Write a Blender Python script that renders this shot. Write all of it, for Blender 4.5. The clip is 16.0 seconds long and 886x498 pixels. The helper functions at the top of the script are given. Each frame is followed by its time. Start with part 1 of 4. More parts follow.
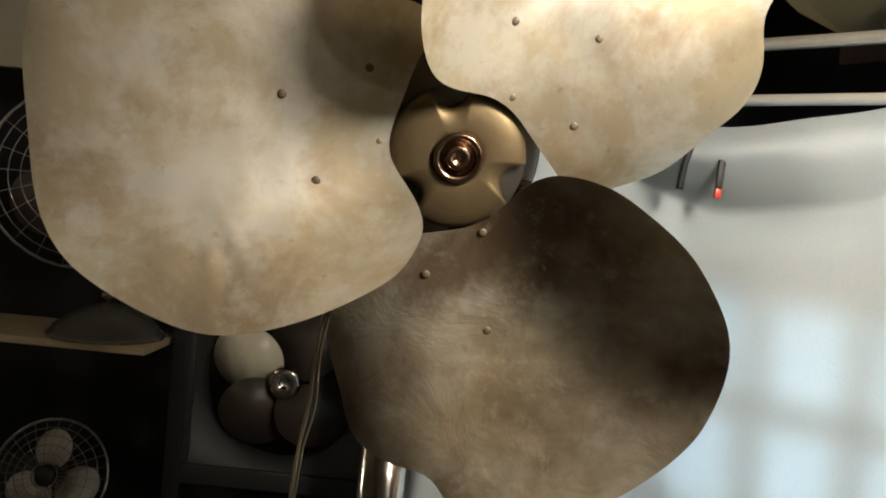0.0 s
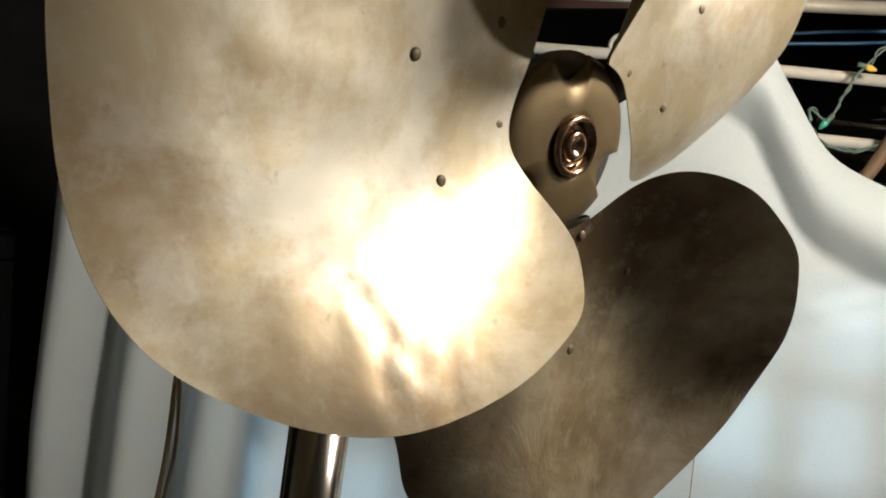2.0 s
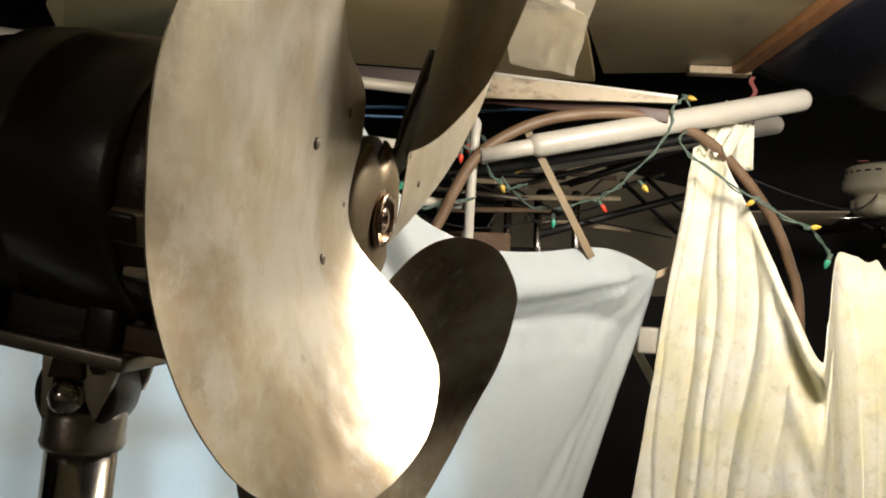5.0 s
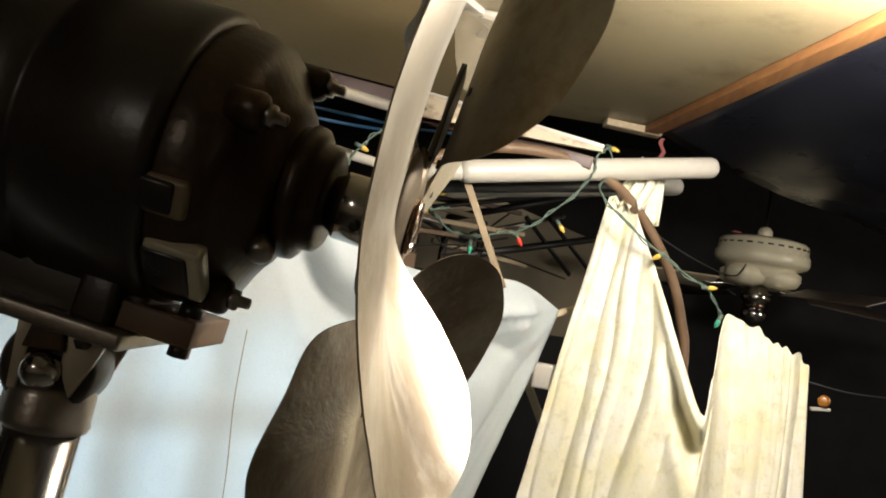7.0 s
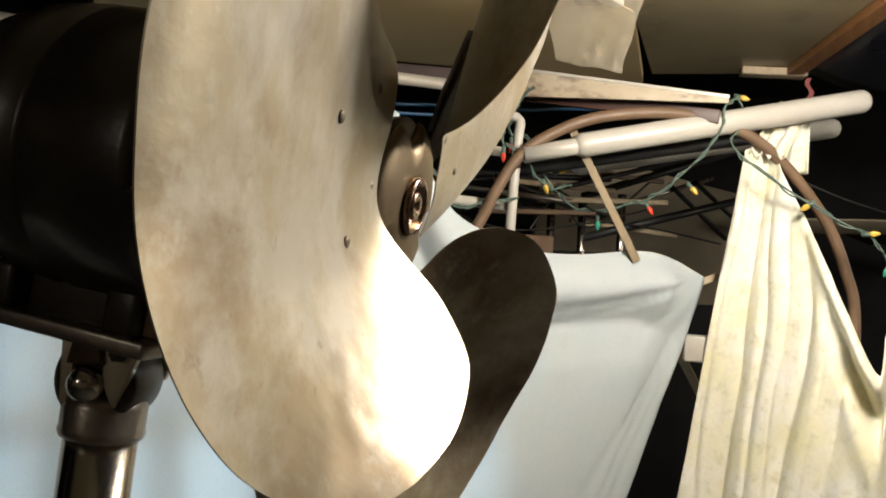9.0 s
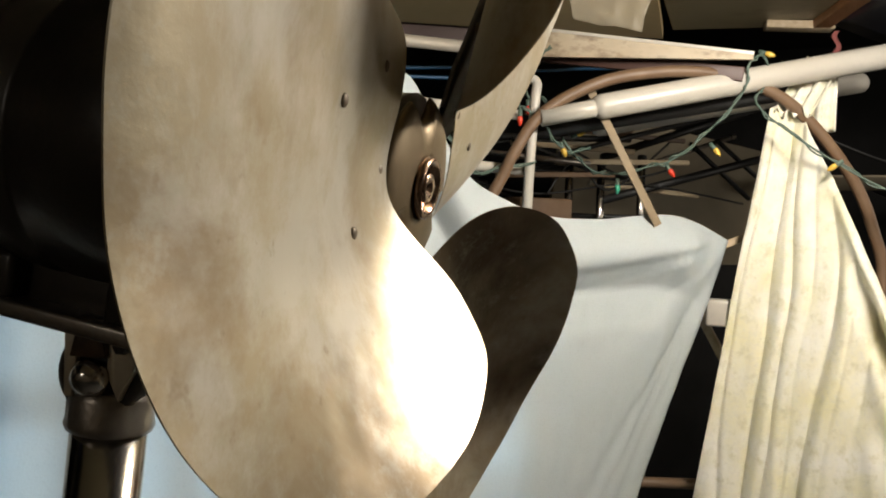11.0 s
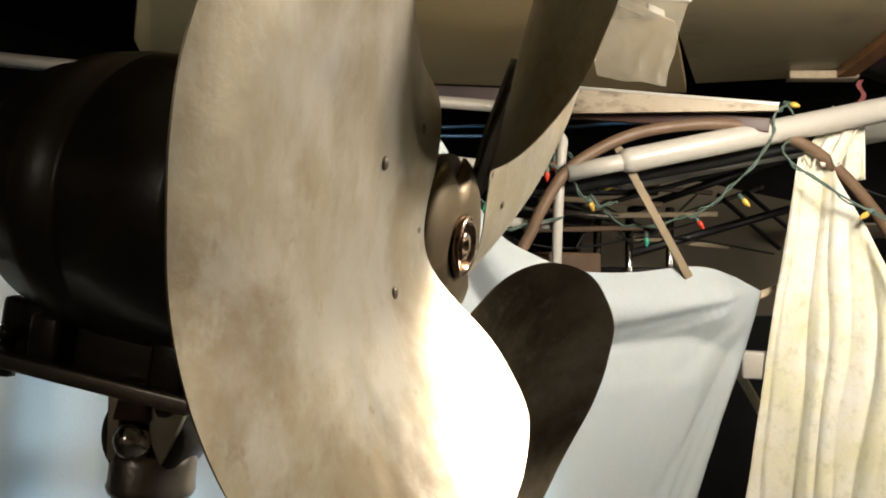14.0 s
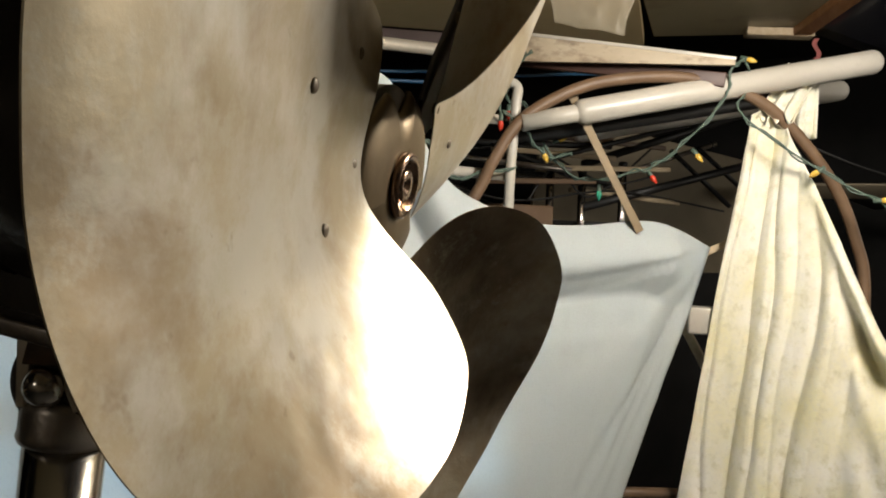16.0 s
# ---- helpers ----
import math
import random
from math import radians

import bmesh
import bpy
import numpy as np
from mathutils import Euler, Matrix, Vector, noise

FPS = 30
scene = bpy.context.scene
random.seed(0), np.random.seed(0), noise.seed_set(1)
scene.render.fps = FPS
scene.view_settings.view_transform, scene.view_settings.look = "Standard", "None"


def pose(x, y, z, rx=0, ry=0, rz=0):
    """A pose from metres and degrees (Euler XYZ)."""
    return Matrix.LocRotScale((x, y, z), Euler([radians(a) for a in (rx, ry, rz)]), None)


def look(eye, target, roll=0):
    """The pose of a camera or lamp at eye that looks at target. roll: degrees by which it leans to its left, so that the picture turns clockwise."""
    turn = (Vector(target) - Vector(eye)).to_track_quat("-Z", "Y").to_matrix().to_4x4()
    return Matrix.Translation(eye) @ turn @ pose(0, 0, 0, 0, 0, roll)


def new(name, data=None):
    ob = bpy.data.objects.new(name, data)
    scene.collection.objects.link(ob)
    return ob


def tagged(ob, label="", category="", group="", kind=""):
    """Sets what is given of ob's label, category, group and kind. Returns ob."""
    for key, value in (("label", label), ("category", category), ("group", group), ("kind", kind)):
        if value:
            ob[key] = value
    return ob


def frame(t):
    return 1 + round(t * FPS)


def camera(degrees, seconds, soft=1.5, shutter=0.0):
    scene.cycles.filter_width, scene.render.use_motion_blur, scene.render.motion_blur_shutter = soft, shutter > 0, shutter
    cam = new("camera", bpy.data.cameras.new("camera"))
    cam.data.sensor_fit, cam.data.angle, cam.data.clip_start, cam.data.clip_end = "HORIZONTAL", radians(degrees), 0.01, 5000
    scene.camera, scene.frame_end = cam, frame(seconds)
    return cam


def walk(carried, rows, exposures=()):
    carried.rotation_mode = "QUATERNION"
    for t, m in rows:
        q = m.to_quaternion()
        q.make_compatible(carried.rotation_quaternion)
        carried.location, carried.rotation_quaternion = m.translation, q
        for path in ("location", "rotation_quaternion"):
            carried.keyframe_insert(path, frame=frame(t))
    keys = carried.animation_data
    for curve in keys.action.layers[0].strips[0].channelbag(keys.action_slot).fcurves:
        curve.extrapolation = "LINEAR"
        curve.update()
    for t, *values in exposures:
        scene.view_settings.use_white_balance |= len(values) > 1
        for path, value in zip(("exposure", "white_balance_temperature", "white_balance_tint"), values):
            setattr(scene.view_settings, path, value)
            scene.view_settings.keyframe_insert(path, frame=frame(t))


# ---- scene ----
cam = camera(57.1, 16.0, soft=1.9, shutter=0.0)
PATH = [
    (0, (0.009, -0.693, 1.247), (-0.023, 1.305, 1.174), 5.4),
    (0.5, (-0.147, -0.628, 1.259), (0.08, 1.357, 1.153), 1.1),
    (1, (-0.177, -0.562, 1.241), (0.176, 1.406, 1.238), 1.2),
    (1.5, (-0.209, -0.536, 1.247), (0.444, 1.354, 1.241), 2.4),
    (2, (-0.367, -0.417, 1.273), (0.735, 1.242, 1.091), 5.1),
    (2.5, (-0.39, -0.44, 1.276), (0.826, 1.146, 1.181), 1.3),
    (3, (-0.416, -0.448, 1.284), (0.967, 0.996, 1.231), 1.9),
    (3.2, (-0.429, -0.442, 1.298), (1.095, 0.853, 1.32), 1.9),
    (5.5, (-0.556, -0.23, 1.268), (1.323, 0.455, 1.276), 3.8),
    (6, (-0.558, -0.192, 1.27), (1.349, 0.409, 1.325), 7.1),
    (6.5, (-0.569, -0.173, 1.26), (1.366, 0.313, 1.394), 7.8),
    (7, (-0.571, -0.161, 1.257), (1.378, 0.278, 1.359), 9.5),
    (7.5, (-0.572, -0.194, 1.256), (1.355, 0.325, 1.378), 6.7),
    (8, (-0.556, -0.236, 1.261), (1.335, 0.408, 1.354), 4.2),
    (8.5, (-0.556, -0.239, 1.256), (1.315, 0.459, 1.358), 3.3),
    (9, (-0.509, -0.273, 1.26), (1.299, 0.582, 1.295), 2.9),
    (11.5, (-0.481, -0.25, 1.278), (1.318, 0.62, 1.193), 1.6),
    (12, (-0.492, -0.236, 1.273), (1.336, 0.571, 1.184), 0.4),
    (12.5, (-0.484, -0.236, 1.274), (1.37, 0.511, 1.207), 1.6),
    (13, (-0.498, -0.253, 1.276), (1.381, 0.432, 1.243), 3.1),
    (13.5, (-0.506, -0.252, 1.282), (1.387, 0.393, 1.29), 3.3),
    (14, (-0.489, -0.257, 1.278), (1.27, 0.693, 1.348), 0.8),
    (14.5, (-0.455, -0.255, 1.278), (1.169, 0.906, 1.396), 0.1),
    (15, (-0.43, -0.302, 1.278), (1.178, 0.885, 1.351), 0.9),
    (15.5, (-0.408, -0.337, 1.256), (1.113, 0.96, 1.193), -1.6),
    (16, (-0.454, -0.249, 1.271), (1.357, 0.597, 1.228), 2.1),
]
walk(cam, [(t, look(eye, target, roll)) for t, eye, target, roll in PATH],
     [(0, 0.82), (1.0, 0.82), (1.5, 0.68), (2.5, 0.5), (5.5, 0.6), (7, 0.72), (9, 0.56), (11.5, 0.42), (14.5, 0.52), (15.5, 0.28), (16, 0.3)])

# ---- light ----
world = bpy.data.worlds.new("world")
scene.world = world
world.use_nodes = True
world.node_tree.nodes["Background"].inputs[0].default_value = (0.9, 0.85, 0.75, 1)
world.node_tree.nodes["Background"].inputs[1].default_value = 0.012


def lamp(name, kind, place, energy, color, size):
    data = bpy.data.lights.new(name, kind)
    data.energy, data.color = energy, color
    if kind == "AREA":
        data.size = size
    else:
        data.shadow_soft_size = size
    ob = new(name, data)
    ob.location = place
    return ob


bulb_light = lamp("bulb_light", "POINT", (0.56, -0.48, 1.73), 42, (1.0, 0.925, 0.825), 0.11)
# Unseen fill lamp, added to brighten the dim shelf and motor side.
shelf_fill = lamp("shelf_fill", "POINT", (-2.1, 0.5, 1.75), 3.5, (1.0, 0.90, 0.78), 0.08)
second_bulb = lamp("second_bulb", "POINT", (2.1, -1.75, 1.55), 12, (1.0, 0.92, 0.80), 0.10)
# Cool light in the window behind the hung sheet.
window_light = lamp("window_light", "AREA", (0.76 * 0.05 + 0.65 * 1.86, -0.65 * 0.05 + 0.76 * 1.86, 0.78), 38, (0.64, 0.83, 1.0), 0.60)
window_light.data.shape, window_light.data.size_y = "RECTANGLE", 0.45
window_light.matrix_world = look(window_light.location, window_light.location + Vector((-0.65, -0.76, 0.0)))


# ---- materials ----
def material(name, base, rough=0.5, metal=0.0, second=None, scale=6.0, amount=0.6, fine=60.0, bump=0.15, stain=None, stain_scale=3.0,
             stain_at=0.55, rough_var=0.12, stretch=(1, 1, 1), transmission=0.0, subsurface=0.0, coat=0.0, bump_scale=None, island=0.0, translucent=0.0, clear=0.0):
    """A surface with broad tone variation, fine grain, optional stains and a little relief, in object coordinates."""
    m = bpy.data.materials.new(name)
    m.use_nodes = True
    t = m.node_tree
    n, link = t.nodes, t.links
    b = n["Principled BSDF"]
    co = n.new("ShaderNodeTexCoord")
    mp = n.new("ShaderNodeMapping")
    mp.inputs["Scale"].default_value = stretch
    link.new(co.outputs["Object"], mp.inputs[0])

    def noise_tex(s, detail=4.0, r=0.55):
        k = n.new("ShaderNodeTexNoise")
        k.inputs["Scale"].default_value, k.inputs["Detail"].default_value, k.inputs["Roughness"].default_value = s, detail, r
        link.new(mp.outputs[0], k.inputs["Vector"])
        return k

    def ramp(src, lo, hi):
        r = n.new("ShaderNodeMapRange")
        r.inputs["From Min"].default_value, r.inputs["From Max"].default_value = lo, hi
        link.new(src, r.inputs["Value"])
        return r.outputs["Result"]

    def mix(a, c, f):
        x = n.new("ShaderNodeMix")
        x.data_type = "RGBA"
        for v, s in ((a, x.inputs["A"]), (c, x.inputs["B"])):
            if isinstance(v, tuple):
                s.default_value = (*v, 1)
            else:
                link.new(v, s)
        if isinstance(f, float):
            x.inputs["Factor"].default_value = f
        else:
            link.new(f, x.inputs["Factor"])
        return x.outputs["Result"]

    second = second or tuple(c * 0.72 for c in base)
    broad = noise_tex(scale)
    grain = noise_tex(fine, 3.0)
    tone = mix(base, second, ramp(broad.outputs["Fac"], 0.5 - 0.3 / max(amount, 0.01) * 0.6, 0.5 + 0.3 / max(amount, 0.01) * 0.6))
    dark = tuple(c * 0.8 for c in base)
    tone = mix(tone, dark, ramp(grain.outputs["Fac"], 0.5, 1.1))
    if stain:
        st = noise_tex(stain_scale, 6.0, 0.65)
        tone = mix(tone, stain, ramp(st.outputs["Fac"], stain_at, stain_at + 0.22))
    link.new(tone, b.inputs["Base Color"])
    rr = n.new("ShaderNodeMapRange")
    rr.inputs["To Min"].default_value, rr.inputs["To Max"].default_value = max(rough - rough_var, 0.03), min(rough + rough_var, 1.0)
    link.new(broad.outputs["Fac"], rr.inputs["Value"])
    link.new(rr.outputs["Result"], b.inputs["Roughness"])
    b.inputs["Metallic"].default_value = metal
    b.inputs["Transmission Weight"].default_value = transmission
    b.inputs["Coat Weight"].default_value = coat
    if bump:
        bp = n.new("ShaderNodeBump")
        bp.inputs["Strength"].default_value, bp.inputs["Distance"].default_value = bump, 0.002
        src = noise_tex(bump_scale, 4.0) if bump_scale else grain
        link.new(src.outputs["Fac"], bp.inputs["Height"])
        link.new(bp.outputs[0], b.inputs["Normal"])
    if translucent or clear:
        tr = n.new("ShaderNodeBsdfTransparent" if clear else "ShaderNodeBsdfTranslucent")
        if not clear:
            link.new(tone, tr.inputs[0])
        ms = n.new("ShaderNodeMixShader")
        ms.inputs[0].default_value = clear or translucent
        link.new(b.outputs[0], ms.inputs[1])
        link.new(tr.outputs[0], ms.inputs[2])
        link.new(ms.outputs[0], n["Material Output"].inputs[0])
    return m



def aluminium(name, grease):
    """Old sheet aluminium: grey-white oxide, brown grease film in cloudy patches, fine scratches."""
    m = bpy.data.materials.new(name)
    m.use_nodes = True
    n, link = m.node_tree.nodes, m.node_tree.links
    b = n["Principled BSDF"]
    co = n.new("ShaderNodeTexCoord")

    def tex(scale, detail, rough, warp=0.0):
        k = n.new("ShaderNodeTexNoise")
        k.inputs["Scale"].default_value, k.inputs["Detail"].default_value, k.inputs["Roughness"].default_value, k.inputs["Distortion"].default_value = scale, detail, rough, warp
        link.new(co.outputs["Object"], k.inputs["Vector"])
        return k.outputs["Fac"]

    def mask(src, lo, hi, top=1.0):
        r = n.new("ShaderNodeMapRange")
        r.inputs["From Min"].default_value, r.inputs["From Max"].default_value, r.inputs["To Max"].default_value = lo, hi, top
        link.new(src, r.inputs["Value"])
        return r.outputs["Result"]

    def mix(a, c, f):
        x = n.new("ShaderNodeMix")
        x.data_type = "RGBA"
        for v, sock in ((a, x.inputs["A"]), (c, x.inputs["B"])):
            if isinstance(v, tuple):
                sock.default_value = (*v, 1)
            else:
                link.new(v, sock)
        link.new(f, x.inputs["Factor"])
        return x.outputs["Result"]

    tone = mix((0.50, 0.46, 0.385), (0.435, 0.41, 0.345), mask(tex(6.0, 3.0, 0.5), 0.4, 0.6))
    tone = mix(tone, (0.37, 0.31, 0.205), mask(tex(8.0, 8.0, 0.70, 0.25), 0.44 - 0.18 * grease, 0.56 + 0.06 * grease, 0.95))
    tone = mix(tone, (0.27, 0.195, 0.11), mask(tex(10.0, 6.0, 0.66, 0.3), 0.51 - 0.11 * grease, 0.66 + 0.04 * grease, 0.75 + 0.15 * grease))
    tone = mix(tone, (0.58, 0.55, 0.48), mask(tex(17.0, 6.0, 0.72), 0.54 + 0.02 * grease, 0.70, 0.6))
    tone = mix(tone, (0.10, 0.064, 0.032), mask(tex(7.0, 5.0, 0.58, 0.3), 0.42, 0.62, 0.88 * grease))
    tone = mix(tone, (0.36, 0.33, 0.24), mask(tex(34.0, 6.0, 0.75), 0.53, 0.66, 0.5))
    tone = mix(tone, (0.20, 0.14, 0.08), mask(tex(70.0, 3.0, 0.6), 0.66, 0.78, 0.6))
    link.new(tone, b.inputs["Base Color"])
    b.inputs["Metallic"].default_value = 0.62
    r = n.new("ShaderNodeMapRange")
    r.inputs["To Min"].default_value, r.inputs["To Max"].default_value = 0.28, 0.46
    link.new(tex(9.0, 6.0, 0.65), r.inputs["Value"])
    link.new(r.outputs["Result"], b.inputs["Roughness"])
    bp = n.new("ShaderNodeBump")
    bp.inputs["Strength"].default_value, bp.inputs["Distance"].default_value = 0.25 + 0.4 * grease, 0.0016 + 0.0022 * grease
    link.new(tex(30.0 - 14.0 * grease, 6.0, 0.6, 0.6 * grease), bp.inputs["Height"])
    link.new(bp.outputs[0], b.inputs["Normal"])
    return m


ALU = aluminium("worn_aluminium", 0.0)
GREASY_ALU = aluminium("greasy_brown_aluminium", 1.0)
HUB = material("tarnished_brass_paint", (0.15, 0.108, 0.052), 0.48, 0.7, (0.085, 0.058, 0.028), 14.0, 0.7, 120.0, 0.1)
BRONZE = material("bronze_ring", (0.32, 0.21, 0.145), 0.2, 1.0, (0.2, 0.13, 0.09), 20.0, 0.6, 120.0, 0.05)
RIVET = material("dull_rivet", (0.14, 0.105, 0.065), 0.55, 0.4)
BLACK_ENAMEL = material("black_enamel", (0.024, 0.020, 0.017), 0.33, 0.0, (0.042, 0.032, 0.022), 10.0, 0.6, 140.0, 0.12, stain=(0.06, 0.035, 0.02), stain_scale=14.0, stain_at=0.62)
CHROME = material("worn_chrome", (0.55, 0.52, 0.48), 0.16, 1.0, (0.42, 0.39, 0.35), 18.0, 0.6, 150.0, 0.05, stain=(0.2, 0.12, 0.07), stain_scale=22.0, stain_at=0.66)
RUSTY_ENAMEL = material("rusty_black_enamel", (0.055, 0.032, 0.017), 0.34, 0.3, (0.04, 0.025, 0.015), 16.0, 0.8, 120.0, 0.25, stain=(0.12, 0.065, 0.03), stain_scale=16.0, stain_at=0.52)
STEEL_RUST = material("rust_spotted_steel", (0.42, 0.39, 0.35), 0.32, 0.9, (0.24, 0.2, 0.17), 25.0, 0.8, 120.0, 0.2, stain=(0.18, 0.08, 0.035), stain_scale=18.0, stain_at=0.58)
RUBBER = material("black_rubber", (0.02, 0.02, 0.02), 0.6)
SHEET = material("white_bed_sheet", (0.68, 0.735, 0.745), 0.85, 0.0, (0.62, 0.68, 0.70), 3.0, 0.6, 260.0, 0.25, stain=(0.62, 0.73, 0.80), stain_scale=2.2, stain_at=0.55, translucent=0.34)
DRAPE = material("cream_brocade", (0.90, 0.88, 0.79), 0.75, 0.0, (0.84, 0.79, 0.53), 9.0, 1.1, 120.0, 0.9, stain=(0.66, 0.62, 0.42), stain_scale=34.0, stain_at=0.53, bump_scale=34.0, translucent=0.08)
CEILING = material("tan_painted_ceiling", (0.33, 0.275, 0.165), 0.36, 0.0, (0.27, 0.22, 0.125), 2.0, 0.8, 40.0, 0.1, stain=(0.135, 0.105, 0.06), stain_scale=4.0, stain_at=0.56, bump_scale=9.0)
TAN_PANEL = material("light_tan_panel", (0.50, 0.385, 0.20), 0.5, 0.0, (0.43, 0.325, 0.16), 2.0, 0.8, 40.0, 0.1, stain=(0.45, 0.30, 0.15), stain_scale=2.5, stain_at=0.64)
WOOD = material("varnished_pine", (0.36, 0.17, 0.06), 0.5, 0.0, (0.26, 0.11, 0.04), 5.0, 0.8, 30.0, 0.2, stretch=(2, 14, 14))
PALE_WOOD = material("pale_raw_wood", (0.52, 0.42, 0.28), 0.65, 0.0, (0.42, 0.32, 0.2), 6.0, 0.8, 40.0, 0.2, stretch=(2, 14, 14))
BENT_WOOD = material("bent_brown_wood", (0.19, 0.12, 0.07), 0.5, 0.0, (0.13, 0.075, 0.04), 10.0, 0.8, 60.0, 0.2)
STAINED = material("water_stained_wood", (0.50, 0.43, 0.32), 0.6, 0.0, (0.4, 0.31, 0.2), 5.0, 0.8, 40.0, 0.2, stain=(0.09, 0.05, 0.03), stain_scale=11.0, stain_at=0.5, stretch=(1, 1, 2))
DARK_WOOD = material("dark_brown_trim", (0.07, 0.03, 0.02), 0.5)
WHITE_PLASTIC = material("white_pipe", (0.54, 0.51, 0.45), 0.35, 0.0, (0.46, 0.43, 0.365), 6.0, 0.7, 80.0, 0.05, stain=(0.42, 0.36, 0.27), stain_scale=14.0, stain_at=0.62)
BLACK_PLASTIC = material("black_tarp", (0.014, 0.015, 0.024), 0.28, 0.0, (0.022, 0.023, 0.034), 3.0, 0.8, 30.0, 0.5, bump_scale=6.0)
BLACK_PAINT = material("black_paint", (0.014, 0.013, 0.012), 0.5)
# Near-black colour that stands in for shade on walls and in gaps.
SHADE_BLACK = material("shade_black", (0.012, 0.011, 0.010), 0.8)
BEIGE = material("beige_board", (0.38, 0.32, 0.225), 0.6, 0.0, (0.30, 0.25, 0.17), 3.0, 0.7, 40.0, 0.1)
GREY_PANEL = material("grey_fan_housing", (0.022, 0.021, 0.019), 0.55)
BROWN_BLADE = material("brown_plastic_blade", (0.05, 0.036, 0.026), 0.5)
CREAM = material("cream_enamel", (0.62, 0.57, 0.42), 0.3, 0.0, (0.54, 0.48, 0.34), 9.0, 0.6, 90.0, 0.05)
BRIGHT_EDGE = material("worn_tan_metal", (0.30, 0.235, 0.15), 0.4, 0.3)
BRIGHT_PLATE = material("pale_worn_steel", (0.60, 0.54, 0.43), 0.35, 0.35, (0.45, 0.39, 0.29), 18.0, 0.8, 120.0, 0.1)
SATIN = material("satin_metal", (0.60, 0.56, 0.48), 0.38, 0.5, (0.48, 0.43, 0.35), 14.0, 0.8, 120.0, 0.08)
FADED_BOARD = material("faded_beige_board", (0.27, 0.225, 0.15), 0.65, 0.0, (0.20, 0.165, 0.11), 4.0, 0.8, 40.0, 0.1)
BROWN_PAPER = material("brown_paper", (0.11, 0.09, 0.06), 0.7)
STRAP = material("tan_strap", (0.28, 0.21, 0.125), 0.7)
GREEN_WIRE = material("green_wire", (0.09, 0.135, 0.105), 0.5)
BLUE_WIRE = material("blue_wire", (0.01, 0.07, 0.16), 0.45)
GREY_WIRE = material("clear_lamp_cord", (0.36, 0.30, 0.20), 0.4)
BLUE_PLASTIC = material("blue_clip", (0.01, 0.03, 0.35), 0.4)
TAPE = material("clear_plastic_wrap", (0.52, 0.44, 0.30), 0.3, 0.0, (0.62, 0.56, 0.44), 12.0, 0.8, 50.0, 0.4, bump_scale=30.0, clear=0.84)
FLOOR = material("grey_concrete", (0.10, 0.095, 0.085), 0.8)
FADED_RED = material("faded_red_cloth", (0.34, 0.10, 0.09), 0.8)
AMBER = material("amber_plastic", (0.30, 0.12, 0.02), 0.3)
BULB_RED = material("red_bulb", (0.7, 0.06, 0.03), 0.25)
BULB_YELLOW = material("yellow_bulb", (0.75, 0.48, 0.08), 0.25)
BULB_GREEN = material("green_bulb", (0.05, 0.35, 0.22), 0.25)
GLASS = material("dusty_glass", (0.20, 0.185, 0.16), 0.18, 0.4, coat=0.6)
SHELF_WOOD = material("plywood_shelf", (0.52, 0.41, 0.25), 0.6, 0.0, (0.42, 0.31, 0.18), 5.0, 0.8, 40.0, 0.15, stretch=(2, 14, 14))


# ---- mesh helpers ----
def link_mesh(name, bm, mat, smooth=True):
    me = bpy.data.meshes.new(name)
    bmesh.ops.recalc_face_normals(bm, faces=bm.faces[:])
    bm.to_mesh(me)
    bm.free()
    for p in me.polygons:
        p.use_smooth = smooth
    me.materials.append(mat)
    return new(name, me)


def part(name, bm, mat, parent, label="", smooth=True):
    ob = link_mesh(name, bm, mat, smooth)
    ob.parent = parent
    if label:
        tagged(ob, label)
    return ob


def thing(name, label, category, group="", kind="", at=(0, 0, 0)):
    ob = new(name)
    ob.empty_display_size = 0.05
    ob.location = at
    return tagged(ob, label, category, group, kind)


def frame_of(direction):
    d = Vector(direction).normalized()
    a = d.cross(Vector((0, 0, 1)))
    if a.length < 1e-3:
        a = Vector((1, 0, 0))
    a.normalize()
    return a, d.cross(a).normalized(), d


def spline(points, steps=8):
    """A smooth line through points."""
    p = [Vector(q) for q in points]
    if len(p) < 3:
        return p
    out = []
    for i in range(len(p) - 1):
        a, b, c, d = p[max(i - 1, 0)], p[i], p[i + 1], p[min(i + 2, len(p) - 1)]
        for k in range(steps):
            t = k / steps
            out.append(0.5 * (2 * b + (c - a) * t + (2 * a - 5 * b + 4 * c - d) * t * t + (3 * b - a - 3 * c + d) * t ** 3))
    return out + [p[-1]]


